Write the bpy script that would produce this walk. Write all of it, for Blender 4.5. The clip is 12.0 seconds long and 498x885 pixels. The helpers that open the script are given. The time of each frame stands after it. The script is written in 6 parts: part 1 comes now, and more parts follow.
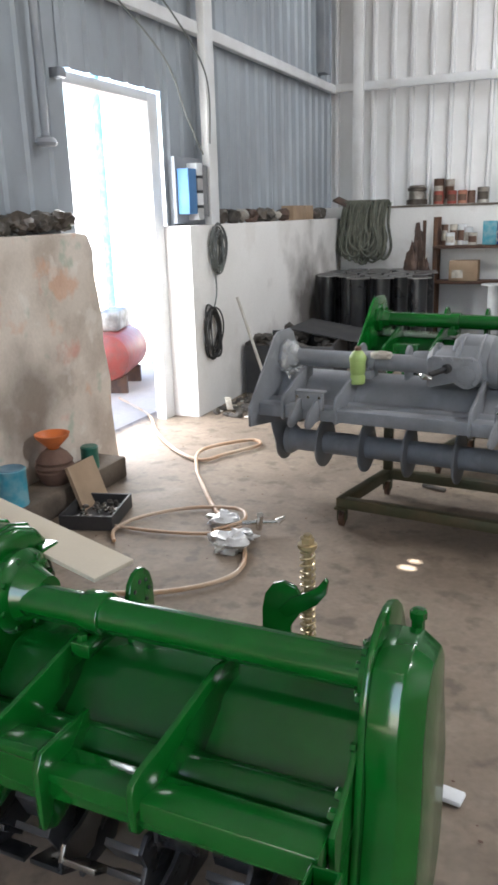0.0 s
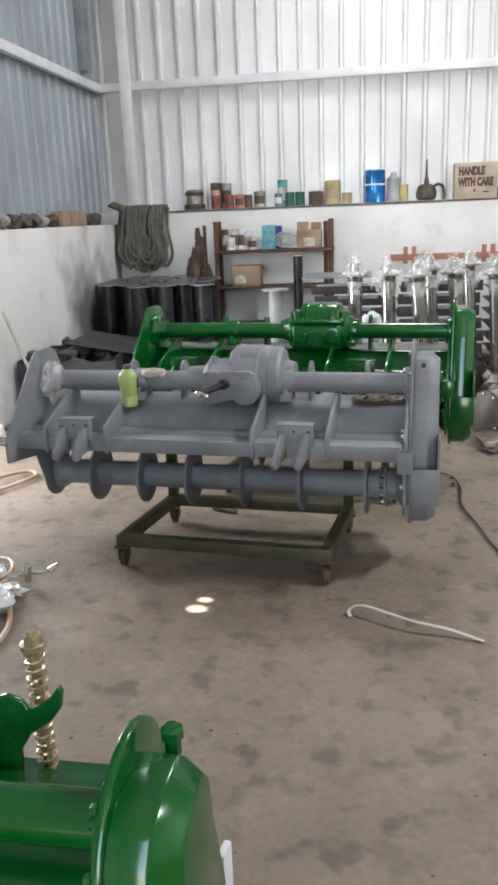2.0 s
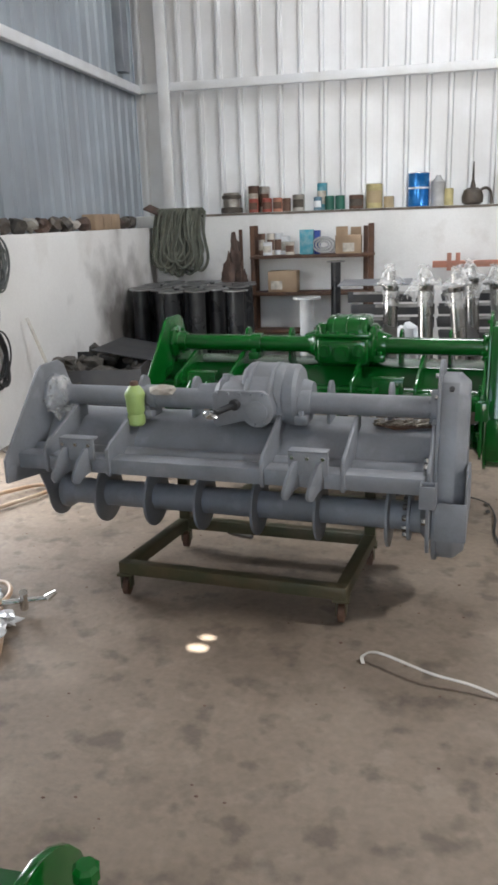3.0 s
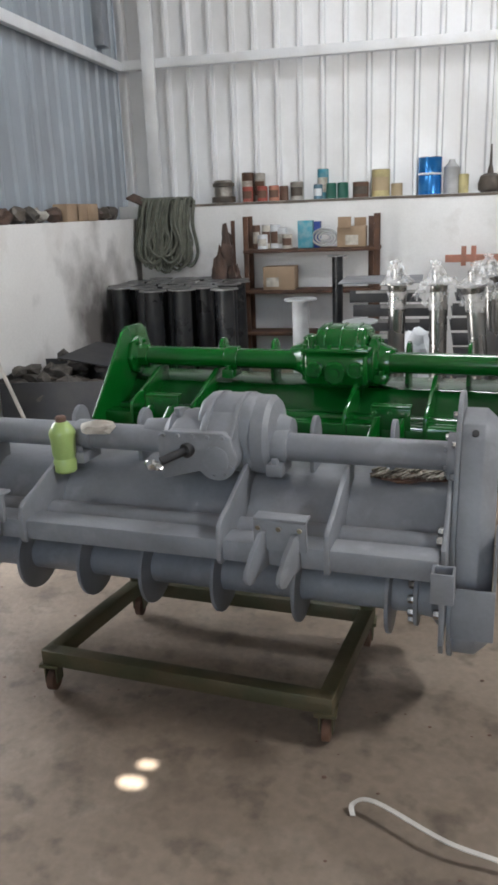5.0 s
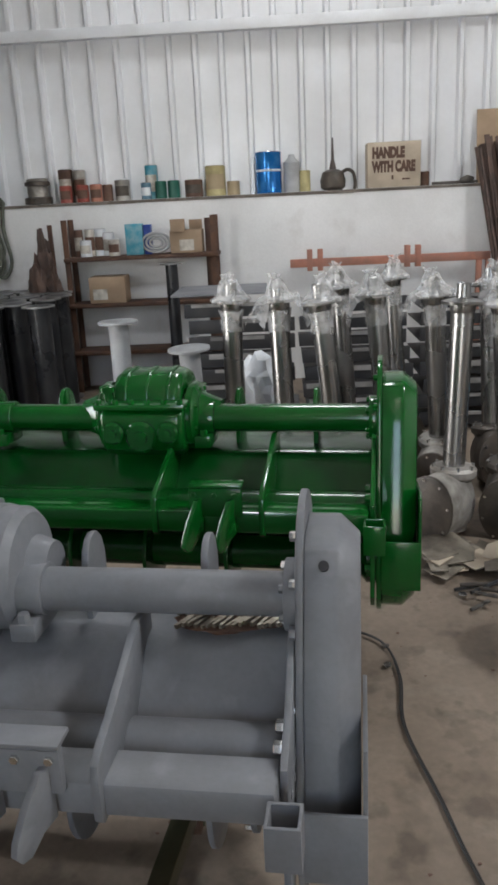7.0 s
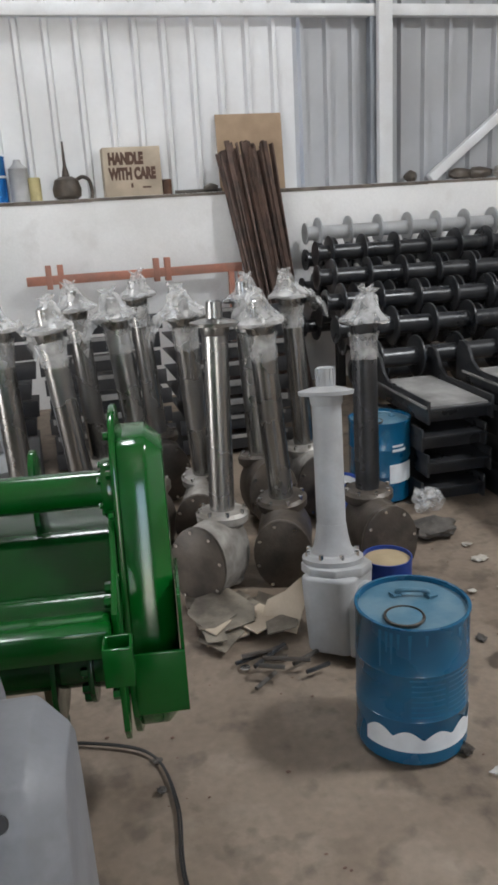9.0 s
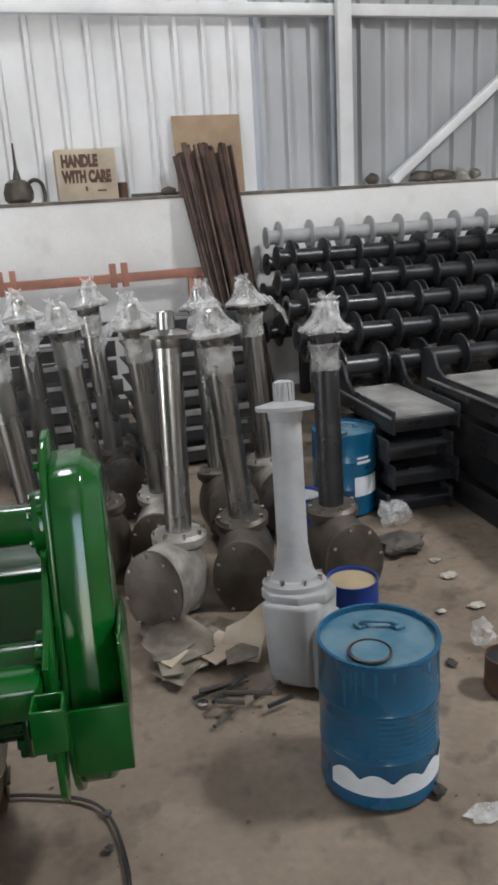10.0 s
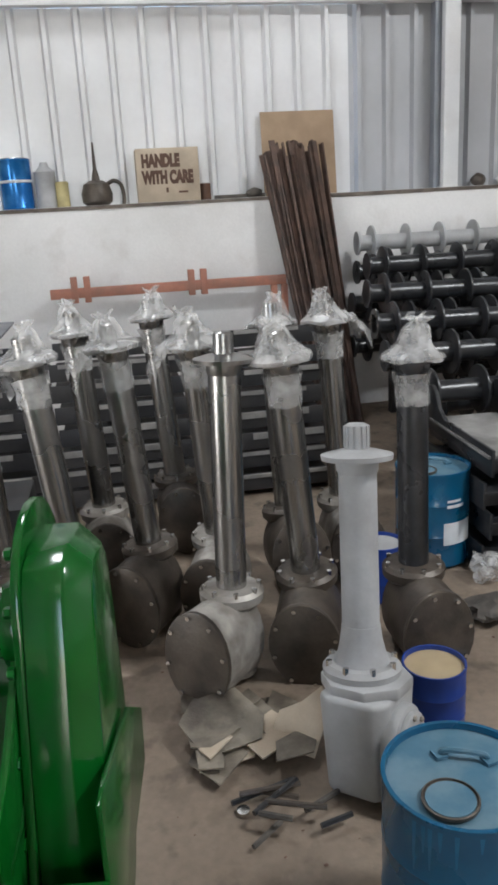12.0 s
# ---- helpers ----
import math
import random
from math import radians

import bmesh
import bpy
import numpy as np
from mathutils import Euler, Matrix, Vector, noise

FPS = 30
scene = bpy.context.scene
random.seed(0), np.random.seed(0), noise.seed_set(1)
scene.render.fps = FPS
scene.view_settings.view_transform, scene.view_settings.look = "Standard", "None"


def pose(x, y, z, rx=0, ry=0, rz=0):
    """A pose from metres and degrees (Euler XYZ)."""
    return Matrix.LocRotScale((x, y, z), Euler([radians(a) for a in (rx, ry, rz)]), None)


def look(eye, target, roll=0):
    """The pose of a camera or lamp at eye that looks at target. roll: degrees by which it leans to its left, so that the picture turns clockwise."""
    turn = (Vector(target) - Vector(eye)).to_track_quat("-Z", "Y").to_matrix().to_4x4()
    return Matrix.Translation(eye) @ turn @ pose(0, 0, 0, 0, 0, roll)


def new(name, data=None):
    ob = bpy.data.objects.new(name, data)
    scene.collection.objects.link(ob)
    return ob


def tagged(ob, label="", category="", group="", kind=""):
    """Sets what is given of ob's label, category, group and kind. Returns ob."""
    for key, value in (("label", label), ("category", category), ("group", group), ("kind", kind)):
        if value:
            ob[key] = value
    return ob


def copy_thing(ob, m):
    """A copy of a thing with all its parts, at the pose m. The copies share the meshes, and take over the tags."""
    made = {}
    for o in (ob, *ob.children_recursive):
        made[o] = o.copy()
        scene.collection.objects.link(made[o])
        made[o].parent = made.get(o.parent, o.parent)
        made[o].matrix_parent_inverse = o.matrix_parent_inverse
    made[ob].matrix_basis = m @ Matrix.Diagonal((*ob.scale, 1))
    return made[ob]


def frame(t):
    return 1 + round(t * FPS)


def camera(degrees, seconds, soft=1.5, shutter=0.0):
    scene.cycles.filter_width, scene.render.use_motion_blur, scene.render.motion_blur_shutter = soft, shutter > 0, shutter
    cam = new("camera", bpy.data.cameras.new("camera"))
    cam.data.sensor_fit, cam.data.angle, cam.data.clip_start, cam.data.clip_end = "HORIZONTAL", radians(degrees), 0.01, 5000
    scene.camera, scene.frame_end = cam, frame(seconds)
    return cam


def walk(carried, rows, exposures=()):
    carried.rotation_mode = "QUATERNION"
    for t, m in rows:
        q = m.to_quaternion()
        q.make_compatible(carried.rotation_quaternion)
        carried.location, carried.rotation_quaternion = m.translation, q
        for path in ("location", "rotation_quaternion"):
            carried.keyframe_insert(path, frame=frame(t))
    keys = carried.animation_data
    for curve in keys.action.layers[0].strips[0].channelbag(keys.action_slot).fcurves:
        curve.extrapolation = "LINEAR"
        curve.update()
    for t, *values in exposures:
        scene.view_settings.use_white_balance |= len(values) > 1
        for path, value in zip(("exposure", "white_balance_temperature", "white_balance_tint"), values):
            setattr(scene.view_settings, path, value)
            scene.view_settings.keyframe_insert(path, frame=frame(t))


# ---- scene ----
cam = camera(35.6, 12.0, 3.0)
PATH = [
    (0, (-0.684, -0.209, 1.394), (-1.455, 1.55, 0.834), -1.8),
    (0.5, (-0.679, -0.134, 1.388), (-1.25, 1.698, 0.821), -1.4),
    (1, (-0.684, -0.05, 1.389), (-1.086, 1.825, 0.821), -1.5),
    (1.5, (-0.701, 0.035, 1.386), (-0.99, 1.932, 0.822), -2.0),
    (2, (-0.65, 0.196, 1.371), (-0.954, 2.093, 0.811), -2.3),
    (2.5, (-0.58, 0.331, 1.395), (-0.998, 2.208, 0.843), -2.4),
    (3, (-0.564, 0.449, 1.389), (-0.983, 2.325, 0.837), -2.0),
    (5, (-0.569, 1.174, 1.367), (-1.012, 3.039, 0.798), -2.2),
    (5.5, (-0.589, 1.36, 1.355), (-1.033, 3.221, 0.771), -2.1),
    (6, (-0.613, 1.551, 1.368), (-0.97, 3.428, 0.777), -2.9),
    (6.5, (-0.565, 1.779, 1.373), (-0.783, 3.677, 0.782), -3.3),
    (7, (-0.492, 1.983, 1.382), (-0.599, 3.892, 0.795), -2.8),
    (7.5, (-0.454, 2.106, 1.379), (-0.445, 4.018, 0.791), -2.1),
    (7.7, (-0.442, 2.172, 1.374), (-0.355, 4.082, 0.785), -2.1),
    (9.3, (-0.296, 2.558, 1.352), (0.194, 4.407, 0.767), -3.5),
    (9.5, (-0.27, 2.59, 1.35), (0.23, 4.437, 0.767), -3.6),
    (10, (-0.26, 2.64, 1.356), (0.278, 4.476, 0.772), -3.4),
    (10.5, (-0.264, 2.7, 1.361), (0.311, 4.525, 0.778), -3.2),
    (11, (-0.263, 2.774, 1.36), (0.327, 4.594, 0.778), -3.2),
    (11.5, (-0.191, 2.892, 1.352), (0.288, 4.748, 0.781), -4.1),
    (12, (-0.077, 3.014, 1.357), (0.234, 4.907, 0.79), -3.2),
]
walk(cam, [(t, look(eye, target, roll)) for t, eye, target, roll in PATH],
     exposures=[(0, 2.75), (1, 2.82), (1.5, 2.92), (2, 2.90), (3, 2.71), (5, 2.66), (6.5, 2.42), (7, 2.3), (7.5, 2.3), (9.5, 2.43), (12, 2.43)])

# ---- world, sun, large lights, exposure ----
SUN = Vector((0.25, -0.62, 1.0)).normalized()
world = bpy.data.worlds.new("world")
scene.world = world
world.use_nodes = True
wn = world.node_tree
sky = wn.nodes.new("ShaderNodeTexSky")
sky.sky_type, sky.sun_disc = "NISHITA", False
sky.sun_elevation = math.asin(SUN.z)
sky.sun_rotation = math.atan2(SUN.x, SUN.y)
wn.links.new(sky.outputs["Color"], wn.nodes["Background"].inputs["Color"])
wn.nodes["Background"].inputs["Strength"].default_value = 0.15
sun = new("sun", bpy.data.lights.new("sun", "SUN"))
sun.data.energy, sun.data.angle, sun.data.color = 5.0, radians(0.25), (1.0, 0.97, 0.92)
sun.matrix_world = look(SUN * 30, (0, 0, 0))

ROOF = 5.0


def opening_light(name, at, target, sx, sy, watts, color=(1, 1, 1)):
    lamp = new(name, bpy.data.lights.new(name, "AREA"))
    lamp.data.shape, lamp.data.size, lamp.data.size_y = "RECTANGLE", sx, sy
    lamp.data.energy, lamp.data.color = watts, color
    lamp.matrix_world = look(at, target)
    return lamp


opening_light("unseen_skylight_lamp", (3.75, 3.1, ROOF + 0.005), (3.75, 3.1, 0), 0.6, 0.8, 47, (0.95, 0.98, 1.0))
# made-up second skylight, added to brighten the back wall
opening_light("unseen_skylight_lamp", (-0.5, 6.6, ROOF + 0.005), (-0.5, 6.6, 0), 0.6, 0.8, 9.2, (0.95, 0.98, 1.0))
opening_light("doorway_light", (-3.50, 4.1, 1.1), (0.0, 4.1, 0.8), 0.86, 2.0, 12, (1.0, 0.985, 0.96))
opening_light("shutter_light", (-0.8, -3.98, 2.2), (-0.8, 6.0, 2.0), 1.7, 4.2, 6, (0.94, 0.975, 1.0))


# ---- materials ----
def mat_nodes(name):
    m = bpy.data.materials.new(name)
    m.use_nodes = True
    return m, m.node_tree.nodes, m.node_tree.links, m.node_tree.nodes["Principled BSDF"]


def surface(name, a, b, scale=6.0, rough=0.6, metal=0.0, bump=0.15, grain=60.0, stain=None, stain_scale=1.3, stain_amount=0.5, coat=0.0, spread=0.12, edge=(0.42, 0.62), splash=None, splash_scale=5.0, splash_amount=0.7, grime_shade=None):
    """Two mixed tones, larger stains, fine grain in colour and relief; all in metres."""
    m, n, l, p = mat_nodes(name)
    pos = n.new("ShaderNodeNewGeometry")
    big, fine, st = (n.new("ShaderNodeTexNoise") for _ in range(3))
    for tex, s, d in ((big, scale, 6), (fine, grain, 3), (st, stain_scale, 5)):
        tex.inputs["Scale"].default_value, tex.inputs["Detail"].default_value = s, d
        l.new(pos.outputs["Position"], tex.inputs["Vector"])
    mix = n.new("ShaderNodeMix")
    mix.data_type = "RGBA"
    mix.inputs["A"].default_value, mix.inputs["B"].default_value = (*a, 1), (*b, 1)
    ramp = n.new("ShaderNodeMapRange")
    ramp.inputs["From Min"].default_value, ramp.inputs["From Max"].default_value = 0.3, 0.7
    l.new(big.outputs["Fac"], ramp.inputs["Value"])
    l.new(ramp.outputs["Result"], mix.inputs["Factor"])
    out = mix.outputs["Result"]
    if stain:
        edge_map = n.new("ShaderNodeMapRange")
        edge_map.inputs["From Min"].default_value, edge_map.inputs["From Max"].default_value = edge
        edge_map.inputs["To Max"].default_value = stain_amount
        l.new(st.outputs["Fac"], edge_map.inputs["Value"])
        mix2 = n.new("ShaderNodeMix")
        mix2.data_type = "RGBA"
        mix2.inputs["B"].default_value = (*stain, 1)
        l.new(edge_map.outputs["Result"], mix2.inputs["Factor"])
        l.new(out, mix2.inputs["A"])
        out = mix2.outputs["Result"]
    for k, tone in enumerate(splash or ()):
        blot = n.new("ShaderNodeTexNoise")
        blot.noise_dimensions = "4D"
        blot.inputs["Scale"].default_value, blot.inputs["Detail"].default_value, blot.inputs["W"].default_value = splash_scale * (1 + 0.35 * k), 4, 3.7 * k + 1
        l.new(pos.outputs["Position"], blot.inputs["Vector"])
        cut = n.new("ShaderNodeMapRange")
        cut.inputs["From Min"].default_value, cut.inputs["From Max"].default_value, cut.inputs["To Max"].default_value = 0.59, 0.66, splash_amount
        l.new(blot.outputs["Fac"], cut.inputs["Value"])
        over = n.new("ShaderNodeMix")
        over.data_type = "RGBA"
        over.inputs["B"].default_value = (*tone, 1)
        l.new(cut.outputs["Result"], over.inputs["Factor"])
        l.new(out, over.inputs["A"])
        out = over.outputs["Result"]
    if grime_shade:
        # grime round one spot, on the floor also tiller shade: (centre, reach, colour, amount)
        centre, reach, tone, amount = grime_shade
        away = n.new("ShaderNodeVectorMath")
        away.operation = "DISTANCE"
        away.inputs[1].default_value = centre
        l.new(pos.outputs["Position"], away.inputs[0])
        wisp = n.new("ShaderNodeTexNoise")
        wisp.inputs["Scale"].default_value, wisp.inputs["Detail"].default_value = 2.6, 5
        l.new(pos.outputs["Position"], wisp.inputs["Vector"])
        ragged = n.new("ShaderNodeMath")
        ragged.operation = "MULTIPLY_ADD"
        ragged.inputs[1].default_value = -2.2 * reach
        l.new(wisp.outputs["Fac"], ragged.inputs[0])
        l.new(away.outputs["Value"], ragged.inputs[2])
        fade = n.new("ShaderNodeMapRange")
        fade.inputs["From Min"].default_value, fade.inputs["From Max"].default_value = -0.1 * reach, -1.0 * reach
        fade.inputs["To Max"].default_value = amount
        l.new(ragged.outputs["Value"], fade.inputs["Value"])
        spot_mix = n.new("ShaderNodeMix")
        spot_mix.data_type = "RGBA"
        spot_mix.inputs["B"].default_value = (*tone, 1)
        l.new(fade.outputs["Result"], spot_mix.inputs["Factor"])
        l.new(out, spot_mix.inputs["A"])
        out = spot_mix.outputs["Result"]
    hsv = n.new("ShaderNodeHueSaturation")
    val = n.new("ShaderNodeMapRange")
    val.inputs["To Min"].default_value, val.inputs["To Max"].default_value = 1 - spread, 1 + spread
    l.new(fine.outputs["Fac"], val.inputs["Value"])
    l.new(val.outputs["Result"], hsv.inputs["Value"])
    l.new(out, hsv.inputs["Color"])
    l.new(hsv.outputs["Color"], p.inputs["Base Color"])
    rr = n.new("ShaderNodeMapRange")
    rr.inputs["To Min"].default_value, rr.inputs["To Max"].default_value = max(0.03, rough - 0.12), min(1, rough + 0.12)
    l.new(big.outputs["Fac"], rr.inputs["Value"])
    l.new(rr.outputs["Result"], p.inputs["Roughness"])
    p.inputs["Metallic"].default_value = metal
    p.inputs["Coat Weight"].default_value = coat
    p.inputs["Coat Roughness"].default_value = 0.08
    bp = n.new("ShaderNodeBump")
    bp.inputs["Strength"].default_value, bp.inputs["Distance"].default_value = bump, 0.004
    l.new(fine.outputs["Fac"], bp.inputs["Height"])
    l.new(bp.outputs["Normal"], p.inputs["Normal"])
    return m


# brown patch round the trolley: damp stain with the tiller's shade painted in
CONCRETE = surface("floor_concrete", (0.246, 0.192, 0.144), (0.178, 0.136, 0.101), 2.2, 0.70, 0, 0.6, 42, (0.082, 0.062, 0.046), 9, 0.60, spread=0.2, edge=(0.55, 0.66), splash=((0.31, 0.255, 0.20), (0.10, 0.074, 0.054), (0.115, 0.088, 0.066), (0.29, 0.24, 0.187), (0.12, 0.088, 0.062)), splash_scale=4.2, splash_amount=0.32, grime_shade=((-1.05, 3.1, 0.0), 0.75, (0.095, 0.066, 0.045), 0.2))
PLASTER = surface("white_plaster", (0.80, 0.79, 0.78), (0.72, 0.71, 0.695), 1.6, 0.85, 0, 0.25, 70, (0.45, 0.42, 0.39), 1.1, 0.45, spread=0.06, edge=(0.55, 0.78), splash=((0.60, 0.57, 0.54), (0.50, 0.46, 0.42)), splash_scale=2.6, splash_amount=0.22)
PLASTER_GRIMY = surface("grimy_white_plaster", (0.78, 0.765, 0.75), (0.68, 0.66, 0.64), 1.2, 0.85, 0, 0.3, 70, (0.45, 0.42, 0.39), 1.5, 0.5, spread=0.07, edge=(0.53, 0.72), splash=((0.55, 0.51, 0.47),), splash_scale=2.2, splash_amount=0.3, grime_shade=((-3.22, 7.2, 0.50), 0.85, (0.115, 0.10, 0.092), 0.9))
PAINTED = surface("splashed_plaster", (0.68, 0.61, 0.54), (0.52, 0.45, 0.385), 2.6, 0.85, 0, 0.4, 60, (0.34, 0.27, 0.215), 2.6, 0.55, spread=0.1, edge=(0.52, 0.66), splash=((0.58, 0.14, 0.08), (0.62, 0.27, 0.12), (0.22, 0.36, 0.26), (0.74, 0.71, 0.66)), splash_scale=3.4, splash_amount=0.45, grime_shade=((-3.22, 2.85, 0.55), 0.36, (0.17, 0.14, 0.115), 0.75))
SHEET = surface("white_steel_sheet", (0.80, 0.805, 0.82), (0.70, 0.705, 0.72), 1.3, 0.38, 0.15, 0.05, 30, (0.58, 0.57, 0.56), 1.7, 0.4, spread=0.03)
SHEET_BLUE = surface("grey_blue_steel_sheet", (0.37, 0.41, 0.45), (0.30, 0.34, 0.38), 1.3, 0.48, 0.1, 0.05, 30, (0.24, 0.25, 0.27), 1.7, 0.4, spread=0.03)
SHEET_GREY = surface("dull_grey_steel_sheet", (0.47, 0.48, 0.50), (0.39, 0.40, 0.42), 1.3, 0.45, 0.1, 0.05, 30, (0.34, 0.34, 0.34), 1.7, 0.4, spread=0.03)
FRAME = surface("pale_steel_frame", (0.80, 0.81, 0.82), (0.72, 0.73, 0.75), 3, 0.45, 0.1, 0.08, 60, (0.55, 0.53, 0.51), 4, 0.3, spread=0.04)
FRAME_DARK = surface("grey_steel_frame", (0.30, 0.32, 0.35), (0.22, 0.24, 0.27), 5, 0.5, 0.2, 0.08, 60, spread=0.05)
GREEN = surface("gloss_green_enamel", (0.0026, 0.092, 0.0105), (0.0020, 0.074, 0.0085), 7, 0.16, 0, 0.03, 20, (0.006, 0.125, 0.018), 9, 0.25, coat=0.15, spread=0.06)
# same enamel darkened: shade put into the colour of deck, rotor and hood
GREEN_SHADED = surface("shaded_green_enamel", (0.0022, 0.074, 0.0095), (0.0017, 0.056, 0.0075), 7, 0.20, 0, 0.05, 30, (0.008, 0.060, 0.016), 10, 0.35, coat=0.05, spread=0.08)
PRIMER = surface("matt_grey_primer", (0.228, 0.234, 0.250), (0.182, 0.188, 0.203), 5, 0.50, 0, 0.12, 90, (0.140, 0.140, 0.147), 6, 0.5, spread=0.09, splash=((0.28, 0.286, 0.30),), splash_scale=9, splash_amount=0.35)
PRIMER_LIGHT = surface("pale_grey_primer", (0.45, 0.455, 0.46), (0.375, 0.38, 0.385), 6, 0.55, 0, 0.12, 90, (0.25, 0.24, 0.23), 7, 0.45, spread=0.06)
STEEL = surface("machined_steel", (0.42, 0.415, 0.405), (0.33, 0.325, 0.315), 5, 0.27, 0.95, 0.05, 130, (0.20, 0.19, 0.18), 3, 0.35, spread=0.08)
CASTING = surface("oily_dark_casting", (0.080, 0.064, 0.052), (0.050, 0.041, 0.034), 9, 0.42, 0.2, 0.3, 90, (0.15, 0.122, 0.095), 11, 0.45, spread=0.14)
CAST_LIGHT = surface("bare_alloy_casting", (0.48, 0.45, 0.41), (0.33, 0.31, 0.28), 9, 0.5, 0.4, 0.3, 70, (0.13, 0.11, 0.09), 9, 0.6, spread=0.1)
BLACK = surface("black_steel_paint", (0.017, 0.018, 0.021), (0.024, 0.025, 0.028), 7, 0.30, 0.1, 0.08, 70, (0.055, 0.054, 0.054), 6, 0.4, spread=0.15)
BLACK_DULL = surface("dull_black_steel", (0.02, 0.021, 0.024), (0.03, 0.03, 0.033), 5, 0.6, 0.1, 0.1, 70, (0.06, 0.055, 0.05), 6, 0.4, spread=0.15)
BRIGHT = surface("bright_bolt_steel", (0.75, 0.74, 0.72), (0.6, 0.59, 0.57), 30, 0.22, 1.0, 0.05, 200, spread=0.06)
ZINC = surface("yellow_zinc_spring", (0.52, 0.43, 0.27), (0.38, 0.30, 0.18), 20, 0.3, 0.75, 0.05, 200, spread=0.08)
OLIVE = surface("oily_olive_steel", (0.056, 0.058, 0.026), (0.078, 0.072, 0.038), 8, 0.5, 0.2, 0.2, 90, (0.13, 0.09, 0.05), 7, 0.5, spread=0.12)
FUNNEL = surface("orange_plastic", (0.68, 0.17, 0.035), (0.55, 0.13, 0.03), 9, 0.45, 0, 0.05, 60, (0.4, 0.14, 0.06), 9, 0.4, spread=0.06)
FOIL = surface("crumpled_white_foil", (0.80, 0.80, 0.80), (0.64, 0.64, 0.645), 18, 0.3, 0.35, 0.2, 60, (0.5, 0.5, 0.5), 14, 0.4, spread=0.06)
METER_BLUE = surface("meter_box_blue", (0.07, 0.20, 0.42), (0.05, 0.16, 0.36), 7, 0.5, 0, 0.05, 60, spread=0.05)
RUST = surface("rusty_brown_steel", (0.11, 0.06, 0.042), (0.07, 0.042, 0.032), 14, 0.75, 0.2, 0.3, 110, (0.17, 0.08, 0.04), 9, 0.5, spread=0.12)
ORANGE = surface("red_oxide_primer", (0.46, 0.20, 0.135), (0.38, 0.155, 0.105), 9, 0.7, 0, 0.15, 90, (0.3, 0.18, 0.14), 9, 0.5, spread=0.09)
BLUE = surface("blue_drum_paint", (0.003, 0.092, 0.20), (0.002, 0.075, 0.165), 6, 0.27, 0.0, 0.05, 60, (0.010, 0.115, 0.205), 7, 0.4, coat=0.3, spread=0.06, splash=((0.02, 0.13, 0.22),), splash_scale=13, splash_amount=0.2)
BLUE_PALE = surface("dusty_blue_lid", (0.085, 0.185, 0.255), (0.05, 0.145, 0.22), 12, 0.45, 0.05, 0.06, 70, (0.18, 0.27, 0.32), 14, 0.5, spread=0.07)
BLUE_FOIL = surface("bright_blue_foil", (0.015, 0.20, 0.58), (0.010, 0.14, 0.46), 9, 0.22, 0.55, 0.05, 60, (0.10, 0.34, 0.66), 12, 0.5, spread=0.06)
BLUE_PRINT = surface("faint_blue_print", (0.025, 0.165, 0.31), (0.012, 0.13, 0.26), 40, 0.4, 0.05, 0.05, 60, spread=0.06)
BLUE_DEEP = surface("deep_blue_tin", (0.01, 0.05, 0.30), (0.01, 0.04, 0.22), 8, 0.35, 0.1, 0.05, 60, spread=0.06)
WHITE = surface("white_print", (0.74, 0.76, 0.78), (0.66, 0.68, 0.70), 12, 0.5, 0, 0.04, 80, (0.5, 0.5, 0.5), 15, 0.3, spread=0.04)
TAN = surface("tan_lid", (0.46, 0.36, 0.22), (0.36, 0.28, 0.17), 10, 0.5, 0.1, 0.06, 80, spread=0.07)
CARD = surface("brown_cardboard", (0.40, 0.285, 0.19), (0.33, 0.235, 0.155), 9, 0.85, 0, 0.15, 140, (0.25, 0.17, 0.11), 6, 0.4, spread=0.06)
CARD_PALE = surface("faded_cardboard", (0.56, 0.47, 0.36), (0.47, 0.39, 0.30), 9, 0.85, 0, 0.15, 140, (0.3, 0.24, 0.18), 6, 0.4, spread=0.06)
CARD_DIRT = surface("dirty_oiled_card", (0.27, 0.235, 0.185), (0.175, 0.15, 0.115), 9, 0.5, 0, 0.25, 120, (0.07, 0.055, 0.042), 9, 0.85, spread=0.12)
BEIGE = surface("beige_board", (0.60, 0.53, 0.42), (0.54, 0.475, 0.375), 4, 0.8, 0, 0.06, 120, spread=0.04)
PAPER = surface("dirty_white_paper", (0.66, 0.62, 0.55), (0.5, 0.46, 0.4), 14, 0.8, 0, 0.2, 90, (0.16, 0.13, 0.1), 12, 0.6, spread=0.08)
INK = surface("dark_print", (0.10, 0.055, 0.04), (0.13, 0.075, 0.055), 30, 0.8, 0, 0.05, 100, spread=0.1)
RUBBER = surface("black_rubber", (0.02, 0.02, 0.021), (0.03, 0.029, 0.028), 10, 0.6, 0, 0.1, 90, spread=0.1)
CABLE_GREY = surface("grey_cable_sleeve", (0.16, 0.17, 0.165), (0.11, 0.12, 0.115), 14, 0.6, 0, 0.1, 90, spread=0.12)
HOSE = surface("dusty_orange_hose", (0.50, 0.32, 0.20), (0.40, 0.25, 0.155), 7, 0.5, 0, 0.06, 90, (0.55, 0.46, 0.36), 5, 0.6, spread=0.07)
ROPE = surface("olive_webbing", (0.155, 0.160, 0.128), (0.10, 0.105, 0.084), 16, 0.85, 0, 0.3, 150, spread=0.15)
CLOTH = surface("grey_strap", (0.60, 0.57, 0.52), (0.46, 0.43, 0.39), 16, 0.9, 0, 0.2, 200, spread=0.1)
